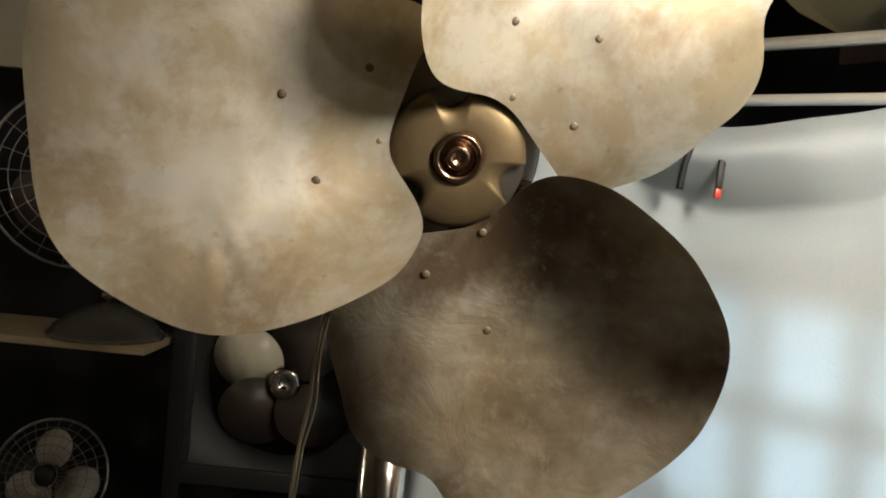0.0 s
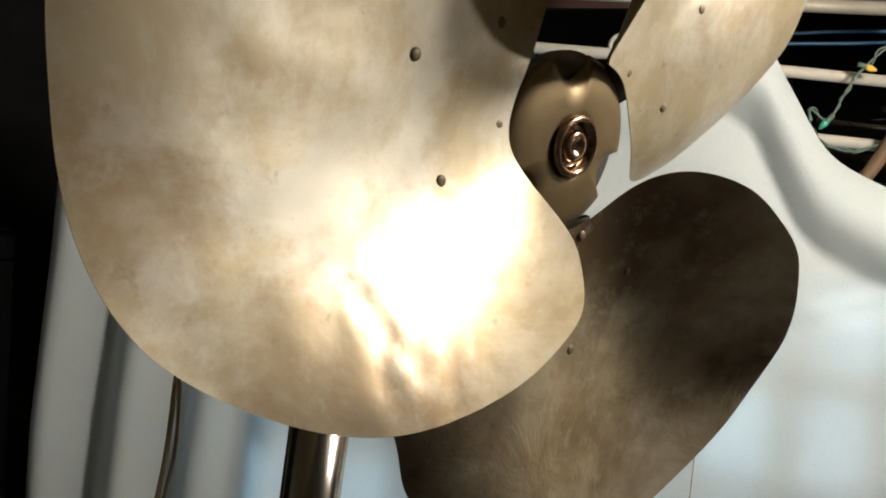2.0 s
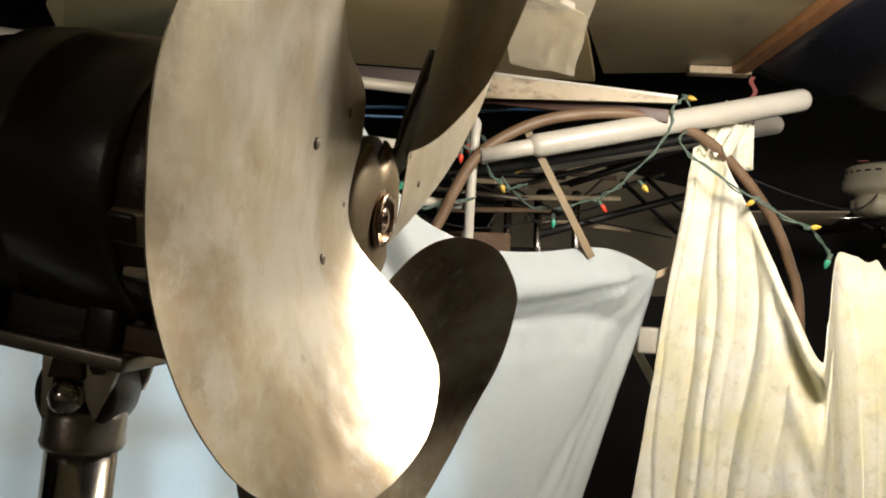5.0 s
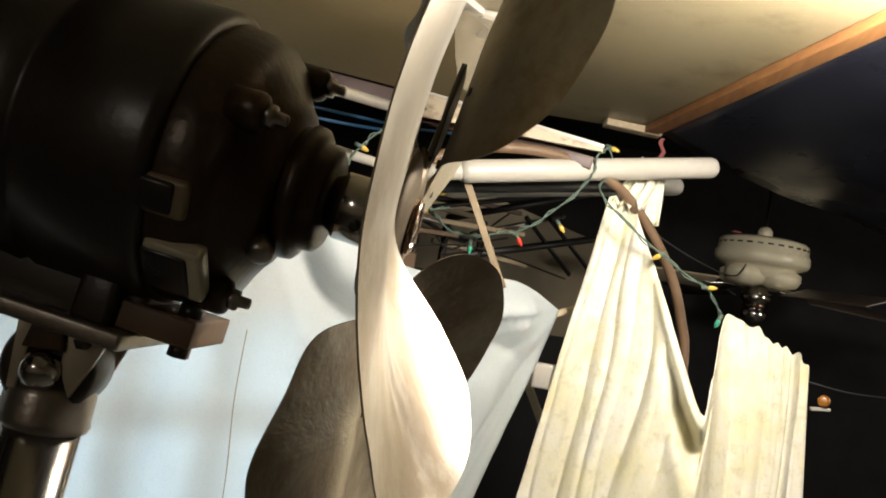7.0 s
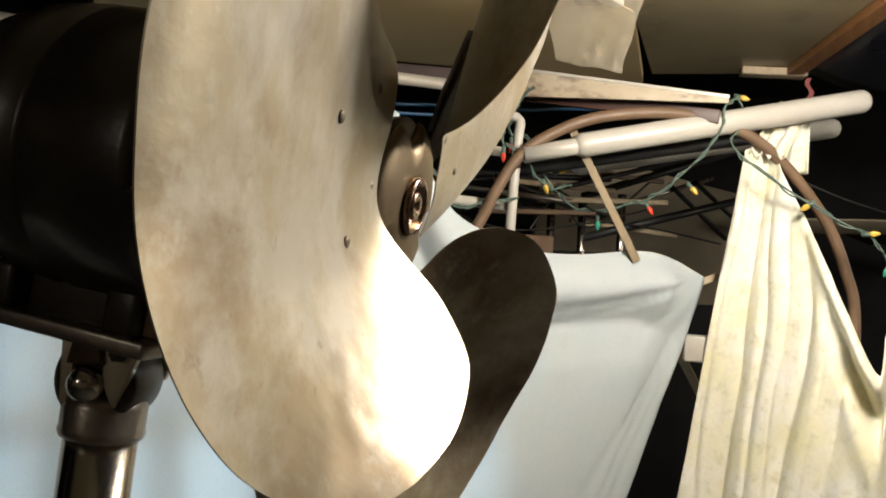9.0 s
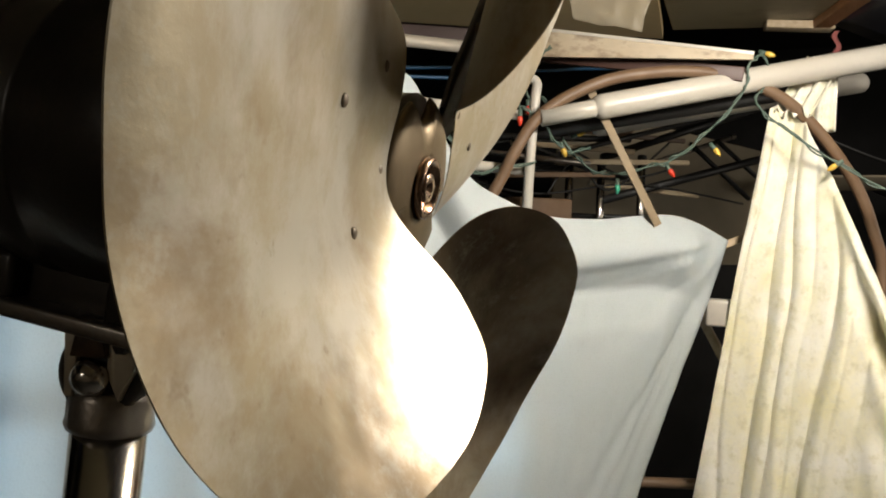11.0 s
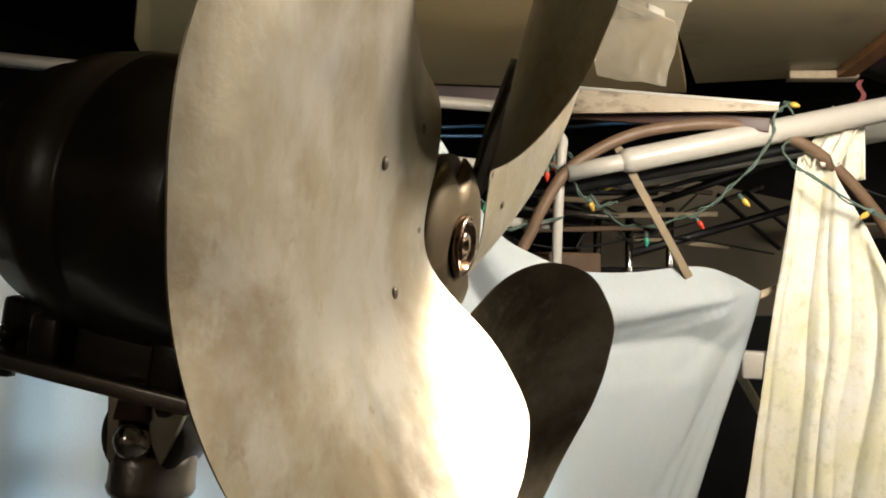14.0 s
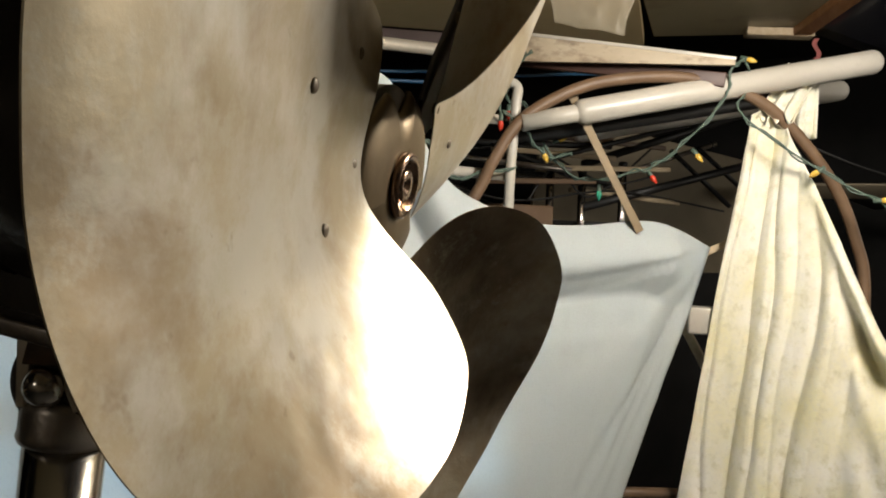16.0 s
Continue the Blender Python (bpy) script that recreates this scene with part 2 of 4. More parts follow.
def tube(points, radius, sides=14, round_ends=False, bm=None):
    """A tube along points; radius: a number or one for each point."""
    bm = bm or bmesh.new()
    pts = [Vector(q) for q in points]
    rad = list(radius) if isinstance(radius, (list, tuple)) else [radius] * len(pts)
    if round_ends:
        r, d0, d1 = rad[0], (pts[0] - pts[1]).normalized(), (pts[-1] - pts[-2]).normalized()
        front = [(pts[0] + d0 * r * a * 0.9, r * math.sqrt(max(1 - a * a, 0.01))) for a in (0.98, 0.85, 0.6, 0.3)]
        back = [(pts[-1] + d1 * rad[-1] * a * 0.9, rad[-1] * math.sqrt(max(1 - a * a, 0.01))) for a in (0.3, 0.6, 0.85, 0.98)]
        pts = [f[0] for f in front] + pts + [f[0] for f in back]
        rad = [f[1] for f in front] + rad + [f[1] for f in back]
    rings, side = [], None
    for i, p in enumerate(pts):
        d = (pts[min(i + 1, len(pts) - 1)] - pts[max(i - 1, 0)]).normalized()
        if side is None:
            side = frame_of(d)[0]
        side = (side - d * side.dot(d)).normalized()
        up = d.cross(side)
        rings.append([bm.verts.new(p + rad[i] * (math.cos(a) * side + math.sin(a) * up)) for a in [2 * math.pi * k / sides for k in range(sides)]])
    for a, b in zip(rings, rings[1:]):
        for k in range(sides):
            bm.faces.new((a[k], a[(k + 1) % sides], b[(k + 1) % sides], b[k]))
    bm.faces.new(rings[0][::-1])
    bm.faces.new(rings[-1])
    return bm


def lathe(profile, origin, axis, sides=40, bm=None):
    """A turned form: rows of (distance along the axis, radius)."""
    bm = bm or bmesh.new()
    a, b, d = frame_of(axis)
    rings = []
    for h, r in profile:
        rings.append([bm.verts.new(Vector(origin) + d * h + max(r, 1e-4) * (math.cos(t) * a + math.sin(t) * b)) for t in [2 * math.pi * k / sides for k in range(sides)]])
    for p, q in zip(rings, rings[1:]):
        for k in range(sides):
            bm.faces.new((p[k], p[(k + 1) % sides], q[(k + 1) % sides], q[k]))
    bm.faces.new(rings[0][::-1])
    bm.faces.new(rings[-1])
    return bm


def box(size, m, bevel=0.0, bm=None):
    """A bevelled block of that size, set by the pose m."""
    own = bmesh.new()
    bmesh.ops.create_cube(own, size=1.0, matrix=Matrix.Diagonal((*size, 1)))
    if bevel:
        bmesh.ops.bevel(own, geom=own.edges[:], offset=bevel, segments=2, profile=0.6, affect="EDGES")
    bmesh.ops.transform(own, matrix=m, verts=own.verts[:])
    if bm is None:
        return own
    me = bpy.data.meshes.new("joined")
    own.to_mesh(me)
    own.free()
    bm.from_mesh(me)
    bpy.data.meshes.remove(me)
    return bm


def axes(origin, x, y, z):
    m = Matrix.Identity(4)
    for i, v in enumerate((x, y, z, origin)):
        for k in range(3):
            m[k][i] = v[k]
    return m


def along(a, b, up=(0, 0, 1)):
    """A pose in the middle of a and b, whose x runs from a to b."""
    a, b = Vector(a), Vector(b)
    x = (b - a).normalized()
    y = Vector(up).cross(x).normalized()
    return axes((a + b) / 2, x, y, x.cross(y)), (b - a).length


def plank(a, b, width, thick, bevel=0.002, up=(0, 0, 1), bm=None):
    m, length = along(a, b, up)
    return box((length, width, thick), m, bevel, bm)


def sheet_mesh(f, nu, nv, thick=0.0015):
    """A cloth from f(u, v), with a thickness."""
    bm = bmesh.new()
    grid = [[bm.verts.new(f(i / nu, j / nv)) for j in range(nv + 1)] for i in range(nu + 1)]
    for i in range(nu):
        for j in range(nv):
            bm.faces.new((grid[i][j], grid[i + 1][j], grid[i + 1][j + 1], grid[i][j + 1]))
    bm.normal_update()
    back = [[bm.verts.new(v.co - v.normal * thick) for v in row] for row in grid]
    for i in range(nu):
        for j in range(nv):
            bm.faces.new((back[i][j], back[i][j + 1], back[i + 1][j + 1], back[i + 1][j]))
    rim = [(i, 0) for i in range(nu)] + [(nu, j) for j in range(nv)] + [(i, nv) for i in range(nu, 0, -1)] + [(0, j) for j in range(nv, 0, -1)]
    for (i, j), (k, m) in zip(rim, rim[1:] + rim[:1]):
        bm.faces.new((grid[i][j], grid[k][m], back[k][m], back[i][j]))
    return bm


def lerp_table(table, x):
    """Smooth reading of rows (x, value...) at x."""
    x = min(max(x, table[0][0]), table[-1][0])
    i = max(k for k in range(len(table) - 1) if table[k][0] <= x)
    a, b, c, d = table[max(i - 1, 0)], table[i], table[i + 1], table[min(i + 2, len(table) - 1)]
    h = c[0] - b[0]
    t = (x - b[0]) / h
    out = []
    for k in range(1, len(b)):
        m0 = (c[k] - a[k]) / (c[0] - a[0]) * h
        m1 = (d[k] - b[k]) / (d[0] - b[0]) * h
        out.append((2 * t ** 3 - 3 * t * t + 1) * b[k] + (t ** 3 - 2 * t * t + t) * m0 + (3 * t * t - 2 * t ** 3) * c[k] + (t ** 3 - t * t) * m1)
    return tuple(out)


def ground(u, m, z):
    """A place by its distance along the hung sheet (u), away from it (m) and height."""
    return Vector((0.76 * u + 0.65 * m, -0.65 * u + 0.76 * m, z))


# ---- the room ----
floor = tagged(link_mesh("floor", box((9, 9, 0.1), pose(0.5, 0.5, -0.05)), FLOOR, False), "grey concrete floor", "floor", kind="structure")
# Unseen west and south walls are pale for bounce; others near black as shade.
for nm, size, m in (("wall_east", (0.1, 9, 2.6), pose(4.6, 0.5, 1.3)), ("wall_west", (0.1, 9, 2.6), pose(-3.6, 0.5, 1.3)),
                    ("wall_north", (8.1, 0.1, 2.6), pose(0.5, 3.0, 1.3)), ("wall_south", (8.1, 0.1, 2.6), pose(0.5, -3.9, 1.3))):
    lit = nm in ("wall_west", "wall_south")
    tagged(link_mesh(nm, box(size, m), BEIGE if lit else SHADE_BLACK, False), "unseen beige wall added to bounce light" if lit else "shed wall coloured near black to pass as unlit", "wall", kind="structure")
upper = tagged(link_mesh("roof_deck", box((9, 9, 0.06), pose(0.5, 0.5, 2.35)), SHADE_BLACK, False), "roof closing in the room, coloured near black as shade", "roof", kind="structure")

# The tan ceiling panel ends at the brown trim over the rails and at the pine strip beside the tarp.
STRIP_A, STRIP_B = Vector((-2.2, -1.61, 1.83)), Vector((1.86, -0.165, 1.83))


def slab(corners, thick=0.03):
    bm = bmesh.new()
    low = [bm.verts.new(c) for c in corners]
    top = [bm.verts.new((c[0], c[1], c[2] + thick)) for c in corners]
    bm.faces.new(low)
    bm.faces.new(top[::-1])
    for k in range(len(corners)):
        j = (k + 1) % len(corners)
        bm.faces.new((low[k], low[j], top[j], top[k]))
    return bm


ceiling = tagged(link_mesh("ceiling", slab([(-2.2, -1.61, 1.83), (1.9, -0.15, 1.83), (1.83, 0.20, 1.83), (1.25, 0.13, 1.83), (0.957, 0.224, 1.83), (0.46, 0.402, 1.83), (-0.6, 0.6, 1.83), (-2.2, 0.9, 1.83)]), CEILING, False),
                 "olive-tan painted ceiling panel with stains", "ceiling", kind="structure")
tagged(link_mesh("ceiling_inner", slab([(0.26, 0.44, 1.828), (0.46, 0.402, 1.828), (0.957, 0.224, 1.828), (1.25, 0.13, 1.828), (1.80, 0.22, 1.80), (0.93, 1.34, 1.775), (0.72, 1.16, 1.782), (0.31, 0.66, 1.815)]), TAN_PANEL, False),
       "lighter tan ceiling panel sloping to the trim", "ceiling", kind="structure")
trim = tagged(link_mesh("trim", plank((1.84, 0.25, 1.775), (0.93, 1.39, 1.75), 0.03, 0.055), DARK_WOOD, False), "dark brown trim at the ceiling edge", "trim", kind="structure")
strip = tagged(link_mesh("wooden_strip", plank(STRIP_A + Vector((0, 0, -0.012)), STRIP_B + Vector((0, 0, -0.012)), 0.045, 0.022, 0.004), WOOD, False),
               "brown varnished wooden strip along the ceiling edge", "trim", kind="structure")


def tarp_at(u, v):
    a = STRIP_A.lerp(STRIP_B, u)
    b = Vector((-0.6, -3.4, 1.70)).lerp(Vector((2.75, -1.12, 1.745)), u)
    p = a.lerp(b, v) + Vector((0.012, -0.03, -0.005))
    p.z += -0.05 * math.sin(math.pi * v) + 0.018 * math.sin(23 * u + 5 * v) * v * (1 - v) * 3 + 0.03 * noise.noise(p * 2.5) * min(1, v * 3)
    return p


tarp = tagged(link_mesh("tarp", sheet_mesh(tarp_at, 60, 30), BLACK_PLASTIC), "glossy black plastic tarp sagging beside the ceiling", "tarp", kind="structure")

# ---- the fan ----
HUB_AT = Vector((0.0025, 0.0004, 1.3002))
N = Vector((0.16624, -0.97517, -0.14633)).normalized()
E1 = Vector((0, 0, 1)).cross(N).normalized()
E2 = N.cross(E1)
# The bent blade, and the other two: height over the hub plane and outline.
BLADE_H = ([0.0133, 0.0071, 0.0451, 0.0442, -0.0041, -0.0506, 0.0157, 0.0293, -0.0198, -0.0191, -0.1624, 0.1416, -0.0108, 0.002, -0.0486, -0.0003, 0.2111, 0.0038, 0.011, -0.0108, -0.1091, -0.0129, -0.0115, 0.0655, 0.0177, -0.0596, 0.0064, 0.0025],
           [0.0106, -0.0225, 0.0314, 0.1283, -0.035, 0, 0, 0.0089, -0.0206, -0.0239, -0.0528, 0, 0, 0.0048, 0.0876, 0.0488, 0, 0, 0.0099, -0.0215, 0, 0, 0.0131, 0, 0, 0, 0, 0])
BLADE_C = ([0.16168, -0.00603, 0.00341, -0.02067, -0.00184, 0.00951, 0.00296, -0.00856, -0.00112, 0.0127, -0.00018, -0.00881, -0.0023, 0.011, -0.0001, -0.01005, -0.00547, 0.00075, 0.00734, 0.00183, -0.00157],
           [0.15644, -0.01208, 0.01463, -0.00699, 0.00315, 0.00987, 0.00302, -0.00477, -0.00736, 0.00809, 0.00068, -0.00785, -0.00604, 0.0021, 0.0032, -0.00393, -0.00109, 0.00258, 0.00288, -0.00033, -0.00174])
TERMS = [(i, j) for i in range(7) for j in range(7 - i)]


def blade_height(k, s, w):
    s, w = (s - 0.2) / 0.2, w / 0.2
    return sum(c * s ** i * w ** j for c, (i, j) in zip(BLADE_H[min(k, 1)], TERMS))


HOLLOW = [(0.046, 0.034), (0.0565, 0.018), (0.0605, 0.001), (0.0605, -0.015), (0.058, -0.035), (0.056, -0.06), (0.0555, -0.089), (0.056, -0.106)]
EARS = ([(0.0428, 0.1148), (0.0209, 0.0774), (0.0194, 0.0681), (0.009, 0.0456), (0.0321, 0.0462)], [(0.052, 0.106), (0.032, 0.084), (0.025, 0.066), (0.028, 0.052), (0.036, 0.042)])


def blade_outline(k, count):
    """The blade's rim about its middle: a broad ear, hollowed round the hub at its root."""
    c = BLADE_C[min(k, 1)]
    root = [(math.atan2(w, s - 0.2) % (2 * math.pi), math.hypot(s - 0.2, w)) for s, w in EARS[min(k, 1)] + HOLLOW]
    lo, hi = root[0][0], root[-1][0]
    rim = []
    for n in range(count):
        a = 2 * math.pi * n / count
        r = c[0] + sum(c[2 * i - 1] * math.cos(i * a) + c[2 * i] * math.sin(i * a) for i in range(1, 11))
        if lo < a < hi:
            inner = float(np.interp(a, [p[0] for p in root], [p[1] for p in root]))
            r += (inner - r) * min(1.0, (a - lo) / 0.15, (hi - a) / 0.15)
        rim.append(r)
    for _ in range(12):
        rim = [(rim[n - 1] + 2 * rim[n] + rim[(n + 1) % count]) / 4 for n in range(count)]
    return rim


def blade_axes(k):
    a = radians(170 - 120 * k)
    er = math.cos(a) * E1 + math.sin(a) * E2
    return er, N.cross(er)


def fan_at(d, x=0.0, z=0.0):
    """A place d behind the hub along the shaft, x to its right, z above it."""
    return HUB_AT - N * d + E1 * x + E2 * z


def blade_mesh(k):
    er, et = blade_axes(k)
    bm = bmesh.new()
    rings, rows, count = [], 30, 240
    rim = blade_outline(k, count)

    def place(s, w, lift):
        h = blade_height(k, s, w)
        q = Vector((s * 9 + 7 * k, w * 9, k))
        h += 0.0016 * noise.noise(q) + 0.0007 * noise.noise(q * 3.1)
        if k == 0:
            d = 0.75 * math.exp(-(((s - 0.142) / 0.045) ** 2 + ((w - 0.132) / 0.035) ** 2))
            h += d * 0.0026 * noise.noise(Vector((s * 40 + w * 30, w * 20 - s * 14, 3.0))) + d * 0.0016 * noise.noise(Vector((s * 80, w * 80, 8.0)))
        if k == 2:
            d = math.exp(-(((s - 0.175) / 0.012) ** 2 + ((w + 0.02) / 0.07) ** 2))
            h += d * 0.0022 * noise.noise(Vector((w * 25, s * 60, 4.0)))
        return HUB_AT + er * s + et * w + N * (h + lift)

    both = []
    for lift in (0.0004, -0.0004):
        middle = bm.verts.new(place(0.2, 0, lift))
        rings = []
        for r in range(1, rows + 1):
            f = r / rows
            ring = []
            for c in range(count):
                a = 2 * math.pi * c / count
                rho = rim[c] * f
                ring.append(bm.verts.new(place(0.2 + rho * math.cos(a), rho * math.sin(a), lift)))
            rings.append(ring)
        for c in range(count):
            bm.faces.new((middle, rings[0][c], rings[0][(c + 1) % count]))
        for p, q in zip(rings, rings[1:]):
            for c in range(count):
                bm.faces.new((p[c], q[c], q[(c + 1) % count], p[(c + 1) % count]))
        both.append([bm.verts.new(v.co) for v in rings[-1]])
    for c in range(count):
        bm.faces.new((both[0][c], both[1][c], both[1][(c + 1) % count], both[0][(c + 1) % count]))
    return bm


fan = thing("pedestal_fan", "large three-bladed aluminium pedestal fan with black motor, no cage", "fan")
for k in range(3):
    er, et = blade_axes(k)
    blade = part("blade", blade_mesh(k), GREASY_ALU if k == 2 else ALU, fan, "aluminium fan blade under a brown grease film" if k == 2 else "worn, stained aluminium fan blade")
    for s, w in ((0.067, 0.006), (0.091, -0.05), (0.109, 0.05), (0.153, -0.01)):
        p = HUB_AT + er * s + et * w + N * blade_height(k, s, w)
        part("rivet", lathe([(-0.002, 0.0038), (0.0004, 0.0038), (0.0011, 0.0030), (0.0014, 0.0012)], p, N, 12), RIVET, blade, "dark rivet head")
    pts = [(0.058, 0.0, 0.020), (0.09, 0.0, 0.030), (0.12, 0.0, 0.026), (0.158, 0.012, 0.017), (0.172, 0.017, 0.013), (0.178, 0.019, 0.006)]
    bm = bmesh.new()
    rows = []
    for s, w, half in pts:
        rows.append([bm.verts.new(HUB_AT + er * s + et * (w + x * half) + N * (blade_height(k, s, w + x * half) - z)) for x in (-1, -0.4, 0.4, 1) for z in (0.009, 0.013)])
    for p, q in zip(rows, rows[1:]):
        for a, b in ((0, 2), (2, 4), (4, 6), (3, 1), (5, 3), (7, 5), (1, 0), (6, 7)):
            bm.faces.new((p[a], p[b], q[b], q[a]))
    part("spider_arm", bm, BLACK_ENAMEL, fan, "dark steel arm riveted behind the blade")


def hub_mesh():
    """A shallow dished plate with three scalloped notches between the arms."""
    bm = bmesh.new()
    count, fronts = 180, []
    for back in (0, 1):
        rings = []
        for f, h in ((0.30, 0.0045), (0.42, 0.0052), (0.6, 0.005), (0.8, 0.0035), (0.93, 0.001), (1.0, -0.0025)):
            ring = []
            for c in range(count):
                a = 2 * math.pi * c / count
                d = min(abs((math.degrees(a) - g + 180) % 360 - 180) for g in (-18, 102, 222))
                r = 0.0605 - 0.018 * max(0.0, 1 - (d / 17) ** 2) ** 0.5
                r = 0.0605 * 0.30 + (r - 0.0605 * 0.30) * (f - 0.3) / 0.7
                ring.append(bm.verts.new(HUB_AT + r * (math.cos(a) * E1 + math.sin(a) * E2) + N * (h - 0.0025 * back)))
            rings.append(ring)
        for p, q in zip(rings, rings[1:]):
            for c in range(count):
                bm.faces.new((p[c], p[(c + 1) % count], q[(c + 1) % count], q[c]))
        fronts.append(rings)
    for k in (0, -1):
        for c in range(count):
            bm.faces.new((fronts[0][k][c], fronts[0][k][(c + 1) % count], fronts[1][k][(c + 1) % count], fronts[1][k][c]))
    return bm


hub = part("hub_cap", hub_mesh(), HUB, fan, "tarnished olive-brass hub plate with three notches")
part("hub_rim", lathe([(-0.016, 0.030), (-0.016, 0.0605), (-0.009, 0.0615), (-0.0085, 0.030)], HUB_AT, N, 56), BLACK_ENAMEL, hub, "black rim")
part("collar_ring", lathe([(0.003, 0.0215), (0.0085, 0.0212), (0.0105, 0.0195), (0.0095, 0.0165), (0.004, 0.0145), (0.0035, 0.0140)], HUB_AT, N, 40), BRONZE, hub, "shiny bronze ring")
part("shaft_end", lathe([(0.0, 0.0105), (0.008, 0.0105), (0.0095, 0.009), (0.0085, 0.005), (0.0065, 0.003), (0.0065, 0.0028)], HUB_AT, N, 30), BRONZE, hub, "bronze shaft end")
part("collar", lathe([(0.012, 0.022), (0.014, 0.0255), (0.048, 0.0255), (0.051, 0.022), (0.07, 0.012)], HUB_AT, -N, 32), CHROME, fan, "chrome hub collar")
part("set_screw", lathe([(0, 0.004), (0.004, 0.004), (0.004, 0.002)], fan_at(0.03, -0.023, -0.012), -E1 * 0.9 - E2 * 0.4, 12), BLACK_ENAMEL, fan)

motor = part("motor", lathe([(0.148, 0.085), (0.148, 0.106), (0.152, 0.111), (0.158, 0.112), (0.235, 0.112), (0.238, 0.109), (0.244, 0.109), (0.247, 0.112), (0.275, 0.110), (0.285, 0.1085), (0.288, 0.104), (0.318, 0.099), (0.338, 0.088), (0.346, 0.082), (0.349, 0.076), (0.362, 0.074), (0.366, 0.05)], HUB_AT, -N, 72), BLACK_ENAMEL, fan, "black enamelled motor body")
part("front_bell", lathe([(0.086, 0.030), (0.086, 0.052), (0.089, 0.060), (0.094, 0.066), (0.101, 0.078), (0.108, 0.092), (0.116, 0.099), (0.128, 0.103), (0.146, 0.105), (0.150, 0.103), (0.150, 0.09)], HUB_AT, -N, 64), RUSTY_ENAMEL, motor, "rust-brown front end bell")
boss = part("bearing_boss", lathe([(0.056, 0.018), (0.056, 0.036), (0.059, 0.040), (0.068, 0.041), (0.070, 0.046), (0.073, 0.050), (0.080, 0.051), (0.082, 0.047), (0.088, 0.049), (0.092, 0.04)], HUB_AT, -N, 48), RUSTY_ENAMEL, motor, "stepped bearing housing")
part("oil_cap", lathe([(0, 0.010), (0.010, 0.010), (0.013, 0.008), (0.015, 0.003)], fan_at(0.086, -0.035, -0.044), -E1 * 0.6 - E2 * 0.75 + N * 0.3, 20), STEEL_RUST, boss, "steel oil cap")
for i in range(4):
    a = radians(68 + 90 * i)
    c, s = math.cos(a), math.sin(a)
    o = fan_at(0.118, 0.094 * c, 0.094 * s)
    lug = part("bolt_lug", lathe([(0.0, 0.013), (0.018, 0.0135), (0.022, 0.012), (0.024, 0.008)], o, N, 20), RUSTY_ENAMEL, motor, "rust-brown cast lug")
    part("bolt", lathe([(0.022, 0.008), (0.029, 0.008), (0.030, 0.0045), (0.037, 0.0042), (0.038, 0.003)], o, N, 6), STEEL_RUST, lug, "steel through bolt")
part("switch_housing", lathe([(0.352, 0.060), (0.400, 0.058), (0.414, 0.055), (0.419, 0.048), (0.420, 0.03)], HUB_AT, -N, 24), BLACK_ENAMEL, motor, "black switch housing")
for i in range(7):
    p = fan_at(0.411, -0.03, -0.050) + Vector((0, 0, -0.0058 * i))
    part("pull_chain_bead", lathe([(-0.0022, 0.0008), (-0.0012, 0.002), (0.0012, 0.002), (0.0022, 0.0008)], p, (0, 0, 1), 10), BLACK_ENAMEL, motor)
# The mounting plate under the motor, with its saddle and bolts.
plate_m = axes(fan_at(0.258, 0.0, -0.137), E1, N, E2)
plate = part("mounting_plate", box((0.112, 0.215, 0.013), plate_m, 0.003), STEEL_RUST, fan, "rust-spotted steel mounting plate")
for d in (0.18, 0.29):
    part("saddle", box((0.10, 0.028, 0.036), axes(fan_at(d, 0, -0.115), E1, N, E2), 0.005), BLACK_ENAMEL, fan)
part("motor_foot", box((0.066, 0.20, 0.046), axes(fan_at(0.25, 0.0, -0.115), E1, N, E2), 0.006), BLACK_ENAMEL, fan, "black cast motor foot")
part("wooden_shim", box((0.080, 0.055, 0.020), axes(fan_at(0.138, 0.0, -0.120), E1, N, E2), 0.002), BENT_WOOD, fan, "brown wooden shim")
for d, x in ((0.122, -0.02), (0.335, 0.035), (0.335, -0.035)):
    part("plate_bolt", lathe([(-0.017, 0.005), (-0.017, 0.008), (-0.008, 0.008), (-0.008, 0.0045), (0.012, 0.0045), (0.012, 0.009), (0.021, 0.009), (0.021, 0.006)], fan_at(d, x, -0.1225 if d < 0.2 else -0.136), E2, 6), BLACK_ENAMEL, fan)
for a, d, w, h in ((199, 0.136, 0.026, 0.030), (229, 0.126, 0.046, 0.040)):
    c, q = math.cos(radians(a)), math.sin(radians(a))
    rad = E1 * c + E2 * q
    lug = part("motor_lug", box((0.014, w, h), axes(fan_at(d, 0.1 * c, 0.1 * q), rad, N.cross(rad), N), 0.004), CREAM if a > 200 else BRIGHT_EDGE, motor, "worn pale lug of the end bell")
    part("slot", box((0.018, w * 0.82, h * 0.80), axes(fan_at(d + 0.005, 0.1005 * c, 0.1005 * q), rad, N.cross(rad), N), 0.003), BLACK_ENAMEL, lug)
POLE_TOP = Vector((-0.049, 0.227, 1.115))
POLE_WAY = Vector((-0.02, 0.09, -1)).normalized()
UPR = Vector((0, 0, 1))
RIGHT, NEAR = Vector((0.30, -0.954, 0)), Vector((-0.954, -0.30, 0))


def yoke_at(r, z, c):
    return POLE_TOP + RIGHT * r + NEAR * c + UPR * z


